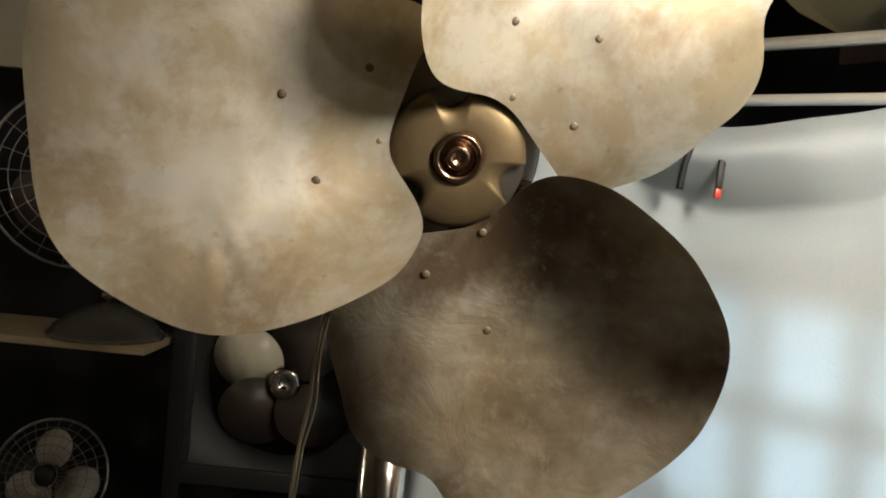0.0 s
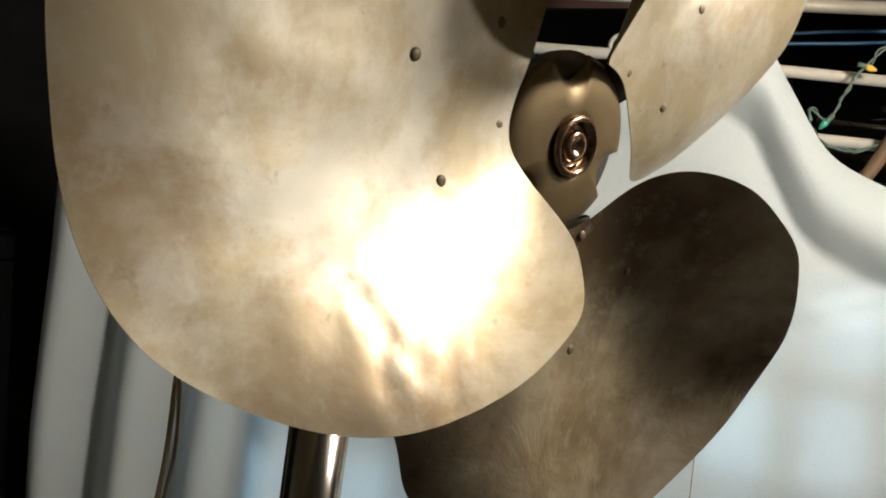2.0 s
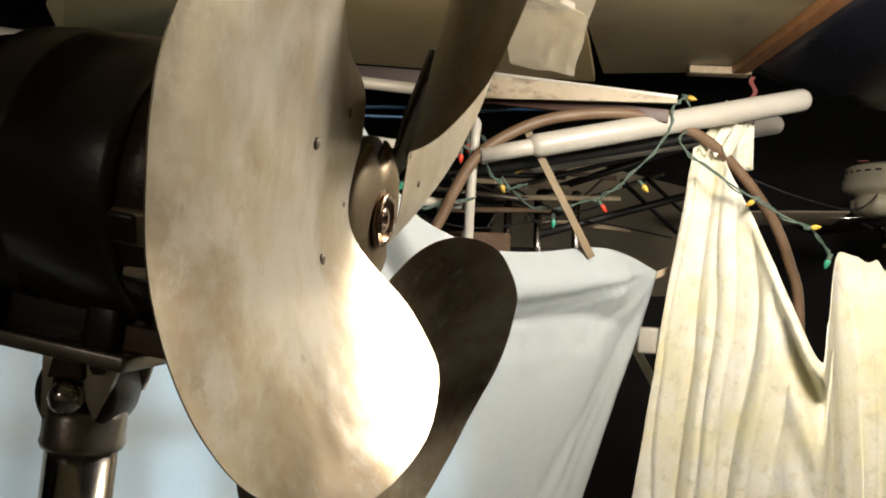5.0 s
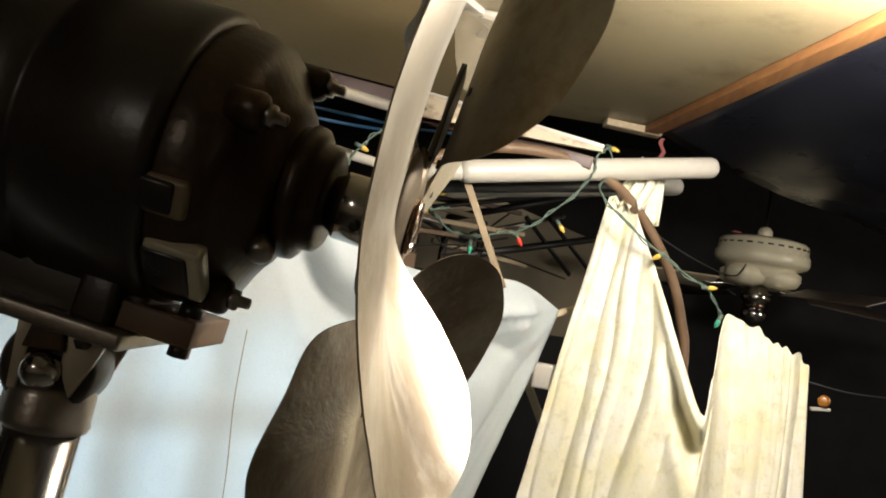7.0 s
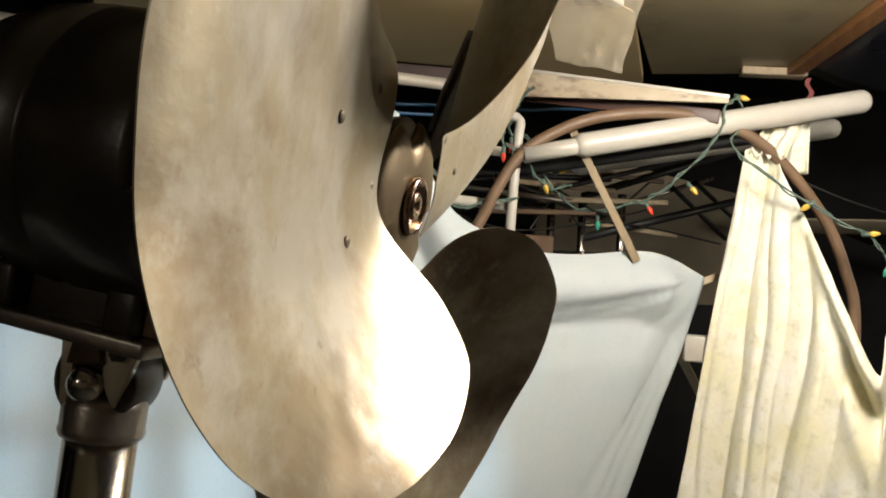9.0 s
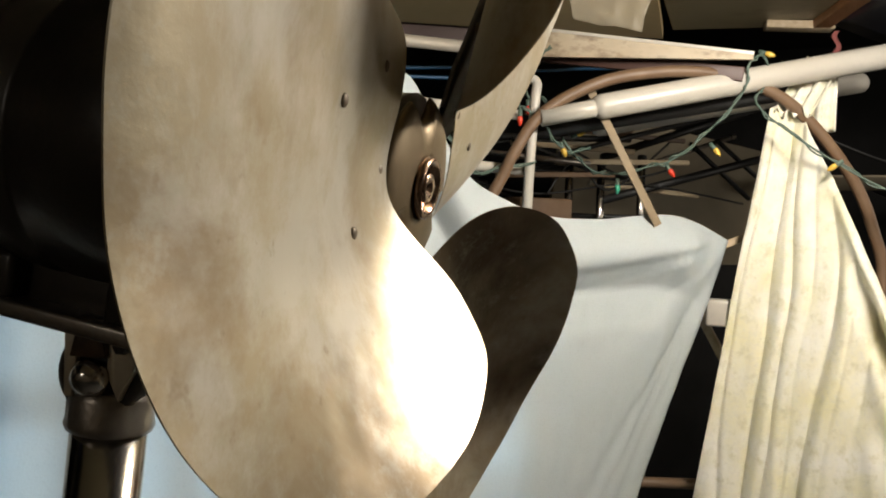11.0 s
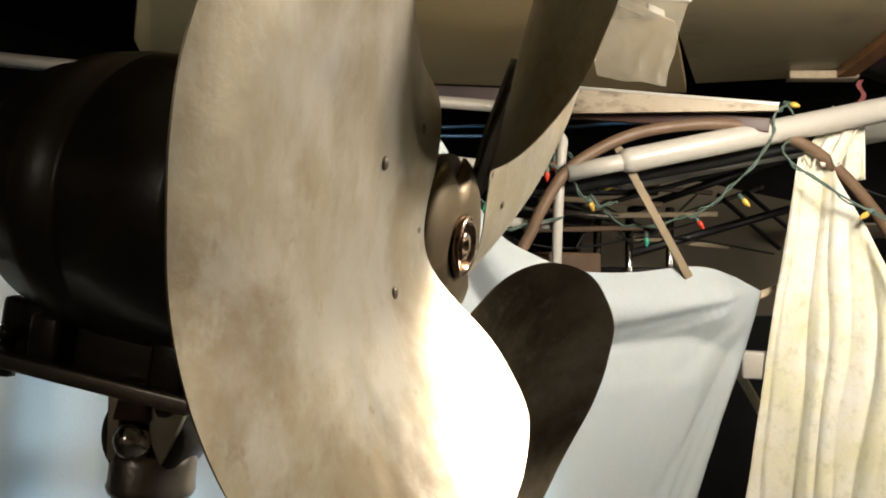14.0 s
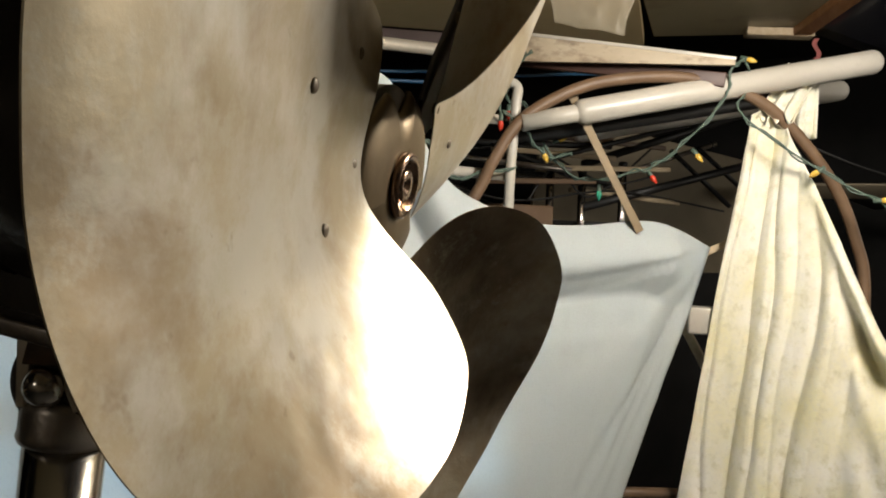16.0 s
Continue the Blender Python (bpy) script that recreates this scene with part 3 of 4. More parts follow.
def prism(corners, c0, c1):
    """A plate with that outline in the yoke's plane, between two depths."""
    bm = bmesh.new()
    a, b = [[bm.verts.new(yoke_at(r, z, c)) for r, z in corners] for c in (c0, c1)]
    bm.faces.new(a)
    bm.faces.new(b[::-1])
    for k in range(len(a)):
        bm.faces.new((a[k - 1], a[k], b[k], b[k - 1]))
    bmesh.ops.bevel(bm, geom=bm.edges[:], offset=0.0012, segments=2, profile=0.6, affect="EDGES")
    return bm


part("knuckle", lathe([(-0.030, 0.026), (-0.028, 0.031), (-0.022, 0.0335), (0.018, 0.0335), (0.022, 0.031), (0.024, 0.026)], yoke_at(0.003, 0.044, 0), NEAR, 36), BLACK_ENAMEL, fan, "black cast knuckle")
part("yoke_plate", prism(((0.016, 0.084), (0.050, 0.084), (0.036, 0.052), (0.023, 0.026), (0.014, 0.046)), 0.022, 0.029), BRIGHT_PLATE, fan, "pale worn steel yoke plate")
part("yoke_plate", prism(((-0.019, 0.088), (-0.004, 0.086), (-0.009, 0.060), (-0.013, 0.028), (-0.019, 0.028)), 0.016, 0.029), BRIGHT_PLATE, fan, "pale worn steel yoke plate")
part("yoke_plate", prism(((-0.021, 0.088), (0.050, 0.084), (0.034, 0.040), (-0.012, 0.030)), -0.036, -0.030), BRIGHT_PLATE, fan, "pale worn steel yoke plate")
part("tilt_lever", prism(((-0.004, 0.088), (0.012, 0.086), (0.016, 0.058), (-0.012, 0.058)), 0.024, 0.034), RUSTY_ENAMEL, fan, "dark tilting lever")
part("pivot_bolt", lathe([(-0.02, 0.008), (0.004, 0.009), (0.006, 0.0145), (0.010, 0.0142), (0.015, 0.0115), (0.019, 0.006), (0.0195, 0.002)], yoke_at(0.002, 0.044, 0.022), NEAR - UPR * 0.2, 28), CHROME, fan, "domed chrome pivot bolt")
part("lock_nut", lathe([(0.0, 0.006), (0.010, 0.006), (0.012, 0.004)], yoke_at(0.028, 0.067, 0.026), NEAR, 6), BLACK_ENAMEL, fan)
part("pole_collar", lathe([(-0.034, 0.024), (-0.031, 0.029), (-0.025, 0.0315), (-0.008, 0.0315), (-0.004, 0.0325), (0.0, 0.031), (0.001, 0.028)], POLE_TOP, POLE_WAY, 40), STEEL_RUST, fan, "worn steel collar")
part("pole", lathe([(-0.01, 0.0275), (1.09, 0.0275)], POLE_TOP, POLE_WAY, 40), CHROME, fan, "worn chrome pole")
foot = POLE_TOP + POLE_WAY * 1.09
part("base", lathe([(0.0, 0.26), (0.018, 0.26), (0.03, 0.24), (0.05, 0.08), (0.08, 0.035), (0.08, 0.03)], (foot.x, foot.y, 0.0), (0, 0, 1), 48), BLACK_ENAMEL, fan, "round black floor base")
CORD = [(-0.130, 0.335, 1.282), (-0.146, 0.33, 1.247), (-0.137, 0.33, 1.214), (-0.136, 0.33, 1.133), (-0.149, 0.33, 1.11), (-0.154, 0.33, 1.067), (-0.159, 0.33, 0.994), (-0.171, 0.33, 0.883), (-0.19, 0.34, 0.5), (-0.20, 0.36, 0.03)]
cord = part("power_cord", tube(spline([fan_at(0.345, -0.03, -0.055)] + CORD), 0.0026, 8), GREY_WIRE, fan, "clear two-core lamp cord")
part("second_cord", tube(spline([fan_at(0.345, -0.015, -0.055)] + [(x + 0.006 + 0.002 * math.sin(40 * z), y, z) for x, y, z in CORD]), 0.0019, 8), GREY_WIRE, fan)
part("cord_clip", box((0.034, 0.012, 0.010), pose(-0.144, 0.33, 1.246, 0, 8, 10), 0.004), BLUE_PLASTIC, cord, "blue plastic cord clip")

# ---- hung cloths ----
SHEET_TOP = [(0.0, -0.13, 1.23, 1.60), (0.12, 0.12, 1.09, 1.60), (0.24, 0.32, 0.95, 1.53), (0.31, 0.455, 0.835, 1.465), (0.40, 0.60, 0.705, 1.477), (0.46, 0.70, 0.635, 1.50),
             (0.53, 0.80, 0.545, 1.57), (0.585, 0.865, 0.487, 1.545), (0.60, 0.895, 0.46, 1.483), (0.635, 0.95, 0.412, 1.376), (0.67, 1.0, 0.365, 1.332), (0.73, 1.086, 0.295, 1.297),
             (0.81, 1.187, 0.208, 1.293), (0.89, 1.311, 0.103, 1.308), (0.95, 1.379, 0.044, 1.293), (1.0, 1.44, -0.018, 1.257)]
SHEET_LOW = [(0.0, -0.16, 1.25, 0.12), (0.31, 0.36, 0.90, 0.12), (0.6, 0.75, 0.57, 0.12), (1.0, 1.10, 0.26, 0.12)]
TIP = Vector((1.44, -0.018, 1.257))


def sheet_at(u, v):
    t, b = Vector(lerp_table(SHEET_TOP, u)), Vector(lerp_table(SHEET_LOW, u))
    v = v ** 1.6
    p = t.lerp(b, v)
    drop = t.z - p.z
    out = Vector((-0.65, -0.76, 0))
    right = min(max((u - 0.14) / 0.16, 0), 1)
    bulge = 0.05 * math.sin(math.pi * min(drop / 0.15, 1)) * right if drop < 0.15 else 0.0
    bulge += 0.028 * min(max((drop - 0.12) / 0.12, 0), 1) * right
    q = p - TIP
    ang, far = math.atan2(-q.z, math.hypot(q.x, q.y) + 1e-6), q.length
    bend = ang + 0.05 * noise.noise(q * 2.2)
    rays = -sum(a * math.exp(-((bend - c) / w) ** 2) for c, w, a in ((0.20, 0.035, 0.012), (0.27, 0.03, 0.009), (0.62, 0.06, 0.006), (0.98, 0.03, 0.010), (1.05, 0.022, 0.010), (1.12, 0.03, 0.009), (1.22, 0.03, 0.006)))
    rays = (rays + 0.004 * math.sin(ang * 11)) * min(far / 0.12, 1) * math.exp(-(far / 0.75) ** 2) * min(drop / 0.04, 1)
    left = 1 - min(max((u - 0.05) / 0.3, 0), 1)
    folds = left * 0.035 * math.sin(95 * u + 0.6 * math.sin(3 * p.z)) + 0.012 * noise.noise(Vector((u * 5, p.z * 2.0, 0))) + 0.004 * noise.noise(Vector((u * 16, p.z * 5, 2)))
    groove = math.exp(-((u - 0.32) / 0.14) ** 2) * (0.035 * math.exp(-((drop - 0.05) / 0.035) ** 2) - 0.03 * math.exp(-((drop - 0.15 - 0.3 * (u - 0.3)) / 0.04) ** 2))
    folds += groove + 0.0012 * noise.noise(Vector((u * 60, p.z * 22, 6)))
    return p + out * (bulge * min(1, (1 - u) / 0.06) + rays * min(1, (1 - u) / 0.03) + folds)


sheet = tagged(link_mesh("hung_sheet", sheet_mesh(sheet_at, 200, 90), SHEET), "pale blue-white bed sheet hung and tied along a rail", "sheet")

DRAPE_TOP = [(0.0, 1.40, -0.098, 1.545), (0.10, 1.43, -0.150, 1.56), (0.17, 1.40, -0.180, 1.49), (0.30, 1.37, -0.255, 1.335), (0.42, 1.34, -0.318, 1.19), (0.53, 1.31, -0.375, 1.082),
             (0.60, 1.36, -0.388, 1.18), (0.68, 1.45, -0.405, 1.303), (0.75, 1.47, -0.46, 1.30), (0.83, 1.45, -0.52, 1.268), (0.93, 1.46, -0.57, 1.25), (1.0, 1.49, -0.61, 1.22)]
DRAPE_LOW = [(0.0, 1.42, 0.10, 0.15), (0.3, 1.36, -0.16, 0.15), (0.6, 1.36, -0.42, 0.15), (1.0, 1.48, -0.70, 0.15)]


def drape_at(u, v):
    t, b = Vector(lerp_table(DRAPE_TOP, u)), Vector(lerp_table(DRAPE_LOW, u))
    v = v ** 1.25
    p = t.lerp(b, v)
    drop = t.z - p.z
    grow = min(drop / 0.12, 1)
    warp = u + 0.05 * noise.noise(Vector((u * 4, p.z * 1.6, 9))) + 0.03 * noise.noise(Vector((u * 11, p.z * 3.0, 4)))
    left_creases = ((0.04, 0.010, 0.016), (0.105, 0.008, 0.020), (0.16, 0.012, 0.018), (0.215, 0.008, 0.013), (0.275, 0.014, 0.020), (0.34, 0.010, 0.010), (0.40, 0.012, 0.012))
    right_creases = ((0.635, 0.010, 0.010), (0.69, 0.010, 0.018), (0.745, 0.008, 0.012), (0.80, 0.012, 0.020), (0.855, 0.008, 0.012), (0.90, 0.010, 0.018), (0.955, 0.010, 0.012))
    fold = -sum(a * (0.45 + 1.1 * abs(noise.noise(Vector((c * 9, p.z * 1.8, 6))))) * math.exp(-abs((warp - c) / w) ** 1.5) for c, w, a in left_creases + right_creases)
    fold += 0.006 * math.sin(44 * warp) + 0.014 * noise.noise(Vector((u * 7, p.z * 2.2, 5))) * grow
    fold += 0.006 * abs(noise.noise(Vector((u * 15, p.z * 3.0, 3)))) + 0.003 * noise.noise(Vector((u * 24, p.z * 11, 1))) + 0.0014 * noise.noise(Vector((u * 60, p.z * 30, 1)))
    fold *= 0.55 + 0.45 * grow
    # The slack between the two peaks: a rolled hem, a pocket under it and drag folds.
    swag = math.exp(-((u - 0.49) / 0.11) ** 2)
    hem = math.exp(-((u - 0.46) / 0.16) ** 2)
    fold = fold * (1 - 0.75 * swag * math.exp(-drop * 3))
    fold += hem * 0.028 * math.exp(-((drop - 0.022) / 0.020) ** 2) - swag * 0.055 * math.exp(-((drop - 0.090) / 0.040) ** 2)
    fold += swag * 0.014 * math.sin(drop * 38 + 16 * abs(u - 0.52)) * math.exp(-drop * 5) * grow
    if u > 0.6:
        fold += 0.012 * math.sin(130 * u + 3 * math.sin(23 * u)) * math.exp(-drop * 7) * (u - 0.6) / 0.4
        p.z += (0.004 * math.sin(110 * u + 3 * math.sin(31 * u)) + 0.016 * noise.noise(Vector((u * 30, 0, 2)))) * math.exp(-drop * 14)
    return p + Vector((-fold, 0.2 * fold, 0))


drape = tagged(link_mesh("cream_drape", sheet_mesh(drape_at, 200, 90, 0.002), DRAPE), "cream floral brocade curtain draped from pipes in two peaks", "curtain")
# Its upper end, looped over the rear pipe.
drape_loop = part("loop", sheet_mesh(lambda u, v: Vector((1.40 + 0.13 * v, -0.105 - 0.075 * u - 0.05 * v, 1.535 + 0.13 * v + 0.012 * math.sin(u * 19))) + Vector((-0.008 * math.sin(u * 25), 0, 0)), 24, 10, 0.003), DRAPE, drape)

# ---- pipes and rails ----
def pipe(name, pts, r, mat, label, category, ends=False, sides=20, group=""):
    return tagged(link_mesh(name, tube(pts, r, sides, ends), mat), label, category, group)


pipe("white_pipe", [(1.128, 0.322, 1.500), (1.225, 0.163, 1.541)], 0.0185, WHITE_PLASTIC, "white end of a long capped pipe", "pipe")
pipe("white_pipe", [(1.195, 0.212, 1.529), (1.524, -0.325, 1.668)], 0.0265, WHITE_PLASTIC, "thick white pipe with a rounded cap", "pipe", True, 28)
pipe("white_pipe", [(1.56, 0.32, 1.535), (1.922, -0.268, 1.678)], 0.0265, WHITE_PLASTIC, "white pipe with a rounded cap behind the drape", "pipe", True, 28)
pipe("top_rail", [(-0.05, 1.36, 1.632), (0.83, 0.675, 1.638), (1.16, 0.39, 1.645)], 0.0125, SATIN, "long satin metal rail under the ceiling", "rail", group="rails")
pipe("middle_rail", [(-0.05, 1.36, 1.535), (0.79, 0.705, 1.528), (1.165, 0.385, 1.512)], 0.011, WHITE_PLASTIC, "white rail behind the sheet", "rail", group="rails")
pipe("low_rail", [(0.75, 0.74, 1.41), (1.19, 0.362, 1.394)], 0.011, WHITE_PLASTIC, "short white cross rail", "rail", group="rails")
pipe("white_post", spline([(1.16, 0.36, 1.10), (1.16, 0.355, 1.40), (1.165, 0.35, 1.54), (1.175, 0.355, 1.585), (1.16, 0.40, 1.60)]), 0.011, WHITE_PLASTIC, "white bent tube post carrying the rails", "post")
pipe("bent_hoop", spline([(1.04, 0.47, 1.20), (1.09, 0.395, 1.362), (1.10, 0.37, 1.421), (1.128, 0.322, 1.506), (1.176, 0.235, 1.569), (1.233, 0.145, 1.600), (1.31, 0.02, 1.61), (1.379, -0.099, 1.577), (1.426, -0.181, 1.511),
                          (1.474, -0.265, 1.396), (1.5, -0.31, 1.285), (1.512, -0.332, 1.178), (1.50, -0.33, 0.9)]), 0.0125, BENT_WOOD, "bent brown wooden hoop tied to the pipes", "hoop")
tagged(link_mesh("tan_strap", plank((1.198, 0.238, 1.562), (1.262, 0.10, 1.285), 0.018, 0.003, 0.001, (0.8, 0.6, 0)), STRAP), "flat tan strap hanging from the hoop", "strap")
for a, b, r in (((1.734, 0.359, 1.469), (2.182, -0.024, 1.665), 0.011), ((1.737, 0.357, 1.351), (2.298, -0.123, 1.545), 0.012), ((1.963, 0.163, 1.529), (2.138, 0.014, 1.378), 0.007),
                ((2.04, 0.10, 1.545), (2.21, -0.05, 1.40), 0.007), ((1.45, 0.60, 1.502), (1.80, 0.30, 1.525), 0.009), ((1.45, 0.60, 1.43), (1.80, 0.30, 1.415), 0.009), ((1.40, 0.62, 1.39), (1.95, 0.12, 1.60), 0.007)):
    pipe("black_rod", [a, b], r, BLACK_PAINT, "thin black metal rod in a pile of frames", "rod", group="black rods", sides=12)
for x, y, z in ((1.734, 0.359, 1.40), (1.656, 0.425, 1.40), (1.83, 0.27, 1.42)):
    st = thing("chrome_stub", "short chrome tube with a black cap", "tube", "chrome stubs")
    part("tube", tube([(x, y, z - 0.25), (x, y, z + 0.05)], 0.011, 16), CHROME, st)
    part("cap", lathe([(0.045, 0.013), (0.062, 0.013), (0.065, 0.008)], (x, y, z), (0, 0, 1), 16), RUBBER, st)
tagged(link_mesh("beige_board", box((1.15, 0.02, 0.50), axes(ground(1.83, 1.95, 1.385), Vector((0.76, -0.65, -0.12)).normalized(), Vector((0.65, 0.76, 0)), Vector((0.09, -0.08, 0.99)).normalized()), 0.003), FADED_BOARD), "beige board standing on edge behind the pile of frames", "board")
# No known object: a black block fills the shaded gap behind the cloths.
tagged(link_mesh("dark_filler", box((1.9, 0.24, 1.15), axes(ground(1.45, 2.0, 0.575), Vector((0.76, -0.65, -0.0)), Vector((0.65, 0.76, 0)), Vector((0, 0, 1))), 0.004), SHADE_BLACK), "black block standing in for the dark behind the cloths", "crate")
batten = thing("painted_batten", "white-edged batten with a brown stained face", "batten")
bm = bmesh.new()
vs = [bm.verts.new(c) for c in ((1.214, 0.40, 1.712), (1.285, -0.072, 1.640), (1.285, -0.072, 1.628), (1.214, 0.40, 1.648), (1.226, 0.402, 1.712), (1.297, -0.07, 1.640), (1.297, -0.07, 1.628), (1.226, 0.402, 1.648))]
for f in ((0, 1, 2, 3), (7, 6, 5, 4), (0, 4, 5, 1), (1, 5, 6, 2), (2, 6, 7, 3), (3, 7, 4, 0)):
    bm.faces.new([vs[i] for i in f])
part("face", bm, STAINED, batten, "", False)
part("lip", plank((1.222, 0.40, 1.712), (1.293, -0.072, 1.641), 0.018, 0.007, 0.001), WHITE_PLASTIC, batten, "white painted top edge")
tagged(link_mesh("dark_batten", plank((1.26, 0.42, 1.665), (1.325, -0.05, 1.605), 0.02, 0.03, 0.002), DARK_WOOD), "dark wooden lath under the batten", "batten")
tagged(link_mesh("pale_batten", plank((1.813, -0.04, 1.82), (1.86, -0.20, 1.815), 0.05, 0.02, 0.002), PALE_WOOD), "short pale wooden batten under the ceiling", "batten")
tagged(link_mesh("ceiling_lath", plank((0.80, 0.27, 1.823), (1.175, 0.145, 1.823), 0.028, 0.014, 0.002), WHITE_PLASTIC), "white lath screwed to the ceiling", "lath")
tagged(link_mesh("dark_tile", box((0.07, 0.06, 0.01), pose(1.125, 0.19, 1.823, 0, 0, 25), 0.002), BLACK_PAINT), "small dark square stuck to the ceiling", "patch")

# ---- back of the room, behind the fan ----
tagged(link_mesh("shelf_board", box((1.0, 0.35, 0.022), pose(-1.32, 1.70, 0.805, 0, 0, 0), 0.002), SHELF_WOOD), "plywood shelf board with a pale edge", "shelf")
tagged(link_mesh("shelf_post", box((0.05, 0.05, 1.9), pose(-0.775, 1.72, 0.95), 0.003), BLACK_PAINT), "black painted steel shelf post", "post")
bf = thing("window_fan", "grey square window fan with dark brown blades", "fan")
BF = Vector((-0.472, 1.72, 0.717))
for sx, sz, ox, oz in ((0.64, 0.06, 0, 0.30), (0.64, 0.06, 0, -0.30), (0.06, 0.54, -0.29, 0), (0.06, 0.54, 0.29, 0)):
    part("housing_side", box((sx, 0.14, sz), pose(BF.x + ox, BF.y + 0.05, BF.z + oz), 0.006), GREY_PANEL, bf)
bm = bmesh.new()
inner = [bm.verts.new(BF + Vector((0.245 * math.cos(a), 0.0, 0.245 * math.sin(a)))) for a in [2 * math.pi * k / 64 for k in range(64)]]
outer = [bm.verts.new(BF + Vector((0.30 * max(-1, min(1, 1.45 * math.cos(a))), -0.012, 0.30 * max(-1, min(1, 1.45 * math.sin(a)))))) for a in [2 * math.pi * k / 64 for k in range(64)]]
deep = [bm.verts.new(v.co + Vector((0, 0.08, 0))) for v in inner]
for k in range(64):
    j = (k + 1) % 64
    bm.faces.new((inner[k], inner[j], outer[j], outer[k]))
    bm.faces.new((inner[k], inner[j], deep[j], deep[k]))
part("front_panel", bm, GREY_PANEL, bf, "grey front panel with round opening")
for i, mat in enumerate((BROWN_BLADE, CREAM, BROWN_BLADE, BROWN_BLADE)):
    a0 = radians(150 + 85 * (i - 1)) if i != 1 else radians(155)
    bm = bmesh.new()
    c0 = BF + Vector((0.125 * math.cos(a0), 0.03, 0.125 * math.sin(a0)))
    ring = [bm.verts.new(c0 + Vector((0.112 * math.cos(a), 0.045 * math.sin(a - a0), 0.108 * math.sin(a)))) for a in [2 * math.pi * k / 36 for k in range(36)]]
    back = [bm.verts.new(v.co + Vector((0, 0.003, 0))) for v in ring]
    bm.faces.new(ring)
    bm.faces.new(back[::-1])
    for k in range(36):
        bm.faces.new((ring[k], ring[(k + 1) % 36], back[(k + 1) % 36], back[k]))
    part("blade", bm, mat, bf, "pale cream blade" if i == 1 else "")
part("hub", lathe([(-0.03, 0.03), (-0.028, 0.05), (0.0, 0.052), (0.01, 0.045), (0.012, 0.018), (0.006, 0.016)], BF + Vector((0.01, -0.01, 0.0)), (0, -1, 0), 10), CHROME, bf, "grey metal hub")

# ---- ceiling fan beyond the drape ----
cf = thing("ceiling_fan", "cream enamelled ceiling fan with chrome neck and dark blades", "ceiling fan")
CF = Vector((3.0, -0.70, 1.52))
housing = part("motor_housing", lathe([(0.17, 0.05), (0.168, 0.13), (0.160, 0.165), (0.150, 0.176), (0.112, 0.180), (0.106, 0.186), (0.075, 0.188), (0.062, 0.180), (0.052, 0.160), (0.045, 0.140), (0.03, 0.136), (0.012, 0.128), (0.0, 0.105), (-0.004, 0.05)], CF, (0, 0, 1), 56), CREAM, cf, "cream enamel motor housing")
for i in range(28):
    a = 2 * math.pi * i / 28
    part("vent_slot", box((0.006, 0.022, 0.007), pose(CF.x + 0.176 * math.cos(a), CF.y + 0.176 * math.sin(a), CF.z + 0.134, 0, 0, math.degrees(a)), 0.0), BLACK_PAINT, housing, "", False)
for dx, dy in ((-0.05, -0.07), (0.05, 0.07), (-0.06, 0.06), (0.06, -0.06)):
    part("bulge", lathe([(0.05, 0.05), (0.03, 0.082), (0.005, 0.084), (-0.02, 0.07), (-0.035, 0.03)], CF + Vector((dx, dy, 0)), (0, 0, 1), 28), CREAM, housing)
neck = part("neck", lathe([(-0.02, 0.04), (-0.05, 0.045), (-0.06, 0.062), (-0.085, 0.064), (-0.10, 0.045), (-0.12, 0.04), (-0.13, 0.055), (-0.165, 0.05), (-0.18, 0.03), (-0.185, 0.01)], CF, (0, 0, 1), 32), CHROME, cf, "chrome neck and switch cup")
part("band", lathe([(-0.104, 0.046), (-0.106, 0.05), (-0.116, 0.05), (-0.118, 0.044)], CF, (0, 0, 1), 28), BRONZE, neck, "bronze band")
part("down_rod", lathe([(0.165, 0.028), (0.19, 0.028), (0.205, 0.014), (0.21, 0.006), (0.83, 0.006)], CF, (0, 0, 1), 20), BLACK_PAINT, cf)
for i in range(4):
    a = radians(28 + 90 * i)
    d = Vector((math.cos(a), math.sin(a), 0))
    part("blade_iron", plank(CF + d * 0.10 + Vector((0, 0, -0.035)), CF + d * 0.26 + Vector((0, 0, -0.05)), 0.035, 0.006, 0.002), CHROME, cf, "chrome blade iron")
    part("blade", plank(CF + d * 0.22 + Vector((0, 0, -0.045)), CF + d * 0.66 + Vector((0, 0, -0.06)), 0.13, 0.008, 0.003, (0.35 * d.y, -0.35 * d.x, 1)), BEIGE if i == 1 else BROWN_BLADE, cf, "pale beige blade" if i == 1 else "")
part("rod_collar", lathe([(0.17, 0.03), (0.20, 0.03), (0.215, 0.02), (0.22, 0.01)], CF, (0, 0, 1), 20), CREAM, cf)
part("red_tag", box((0.02, 0.035, 0.008), pose(CF.x - 0.06, CF.y + 0.12, CF.z + 0.176, 0, 0, 20), 0.003), FADED_RED, cf, "small red tag")


# ---- string lights and cables ----
lights = thing("string_lights", "green string of small coloured bulbs wound round pipes", "string lights")
STRING = [(1.245, 0.377, 1.664), (1.24, 0.402, 1.573), (1.246, 0.361, 1.556), (1.254, 0.322, 1.482), (1.263, 0.273, 1.419), (1.274, 0.219, 1.393), (1.293, 0.123, 1.413), (1.302, 0.081, 1.429),
          (1.314, 0.02, 1.482), (1.328, -0.049, 1.567), (1.325, -0.062, 1.63), (1.36, -0.085, 1.648), (1.375, -0.095, 1.60), (1.325, -0.078, 1.545), (1.335, -0.158, 1.474), (1.345, -0.271, 1.399), (1.36, -0.354, 1.353), (1.385, -0.385, 1.305)]
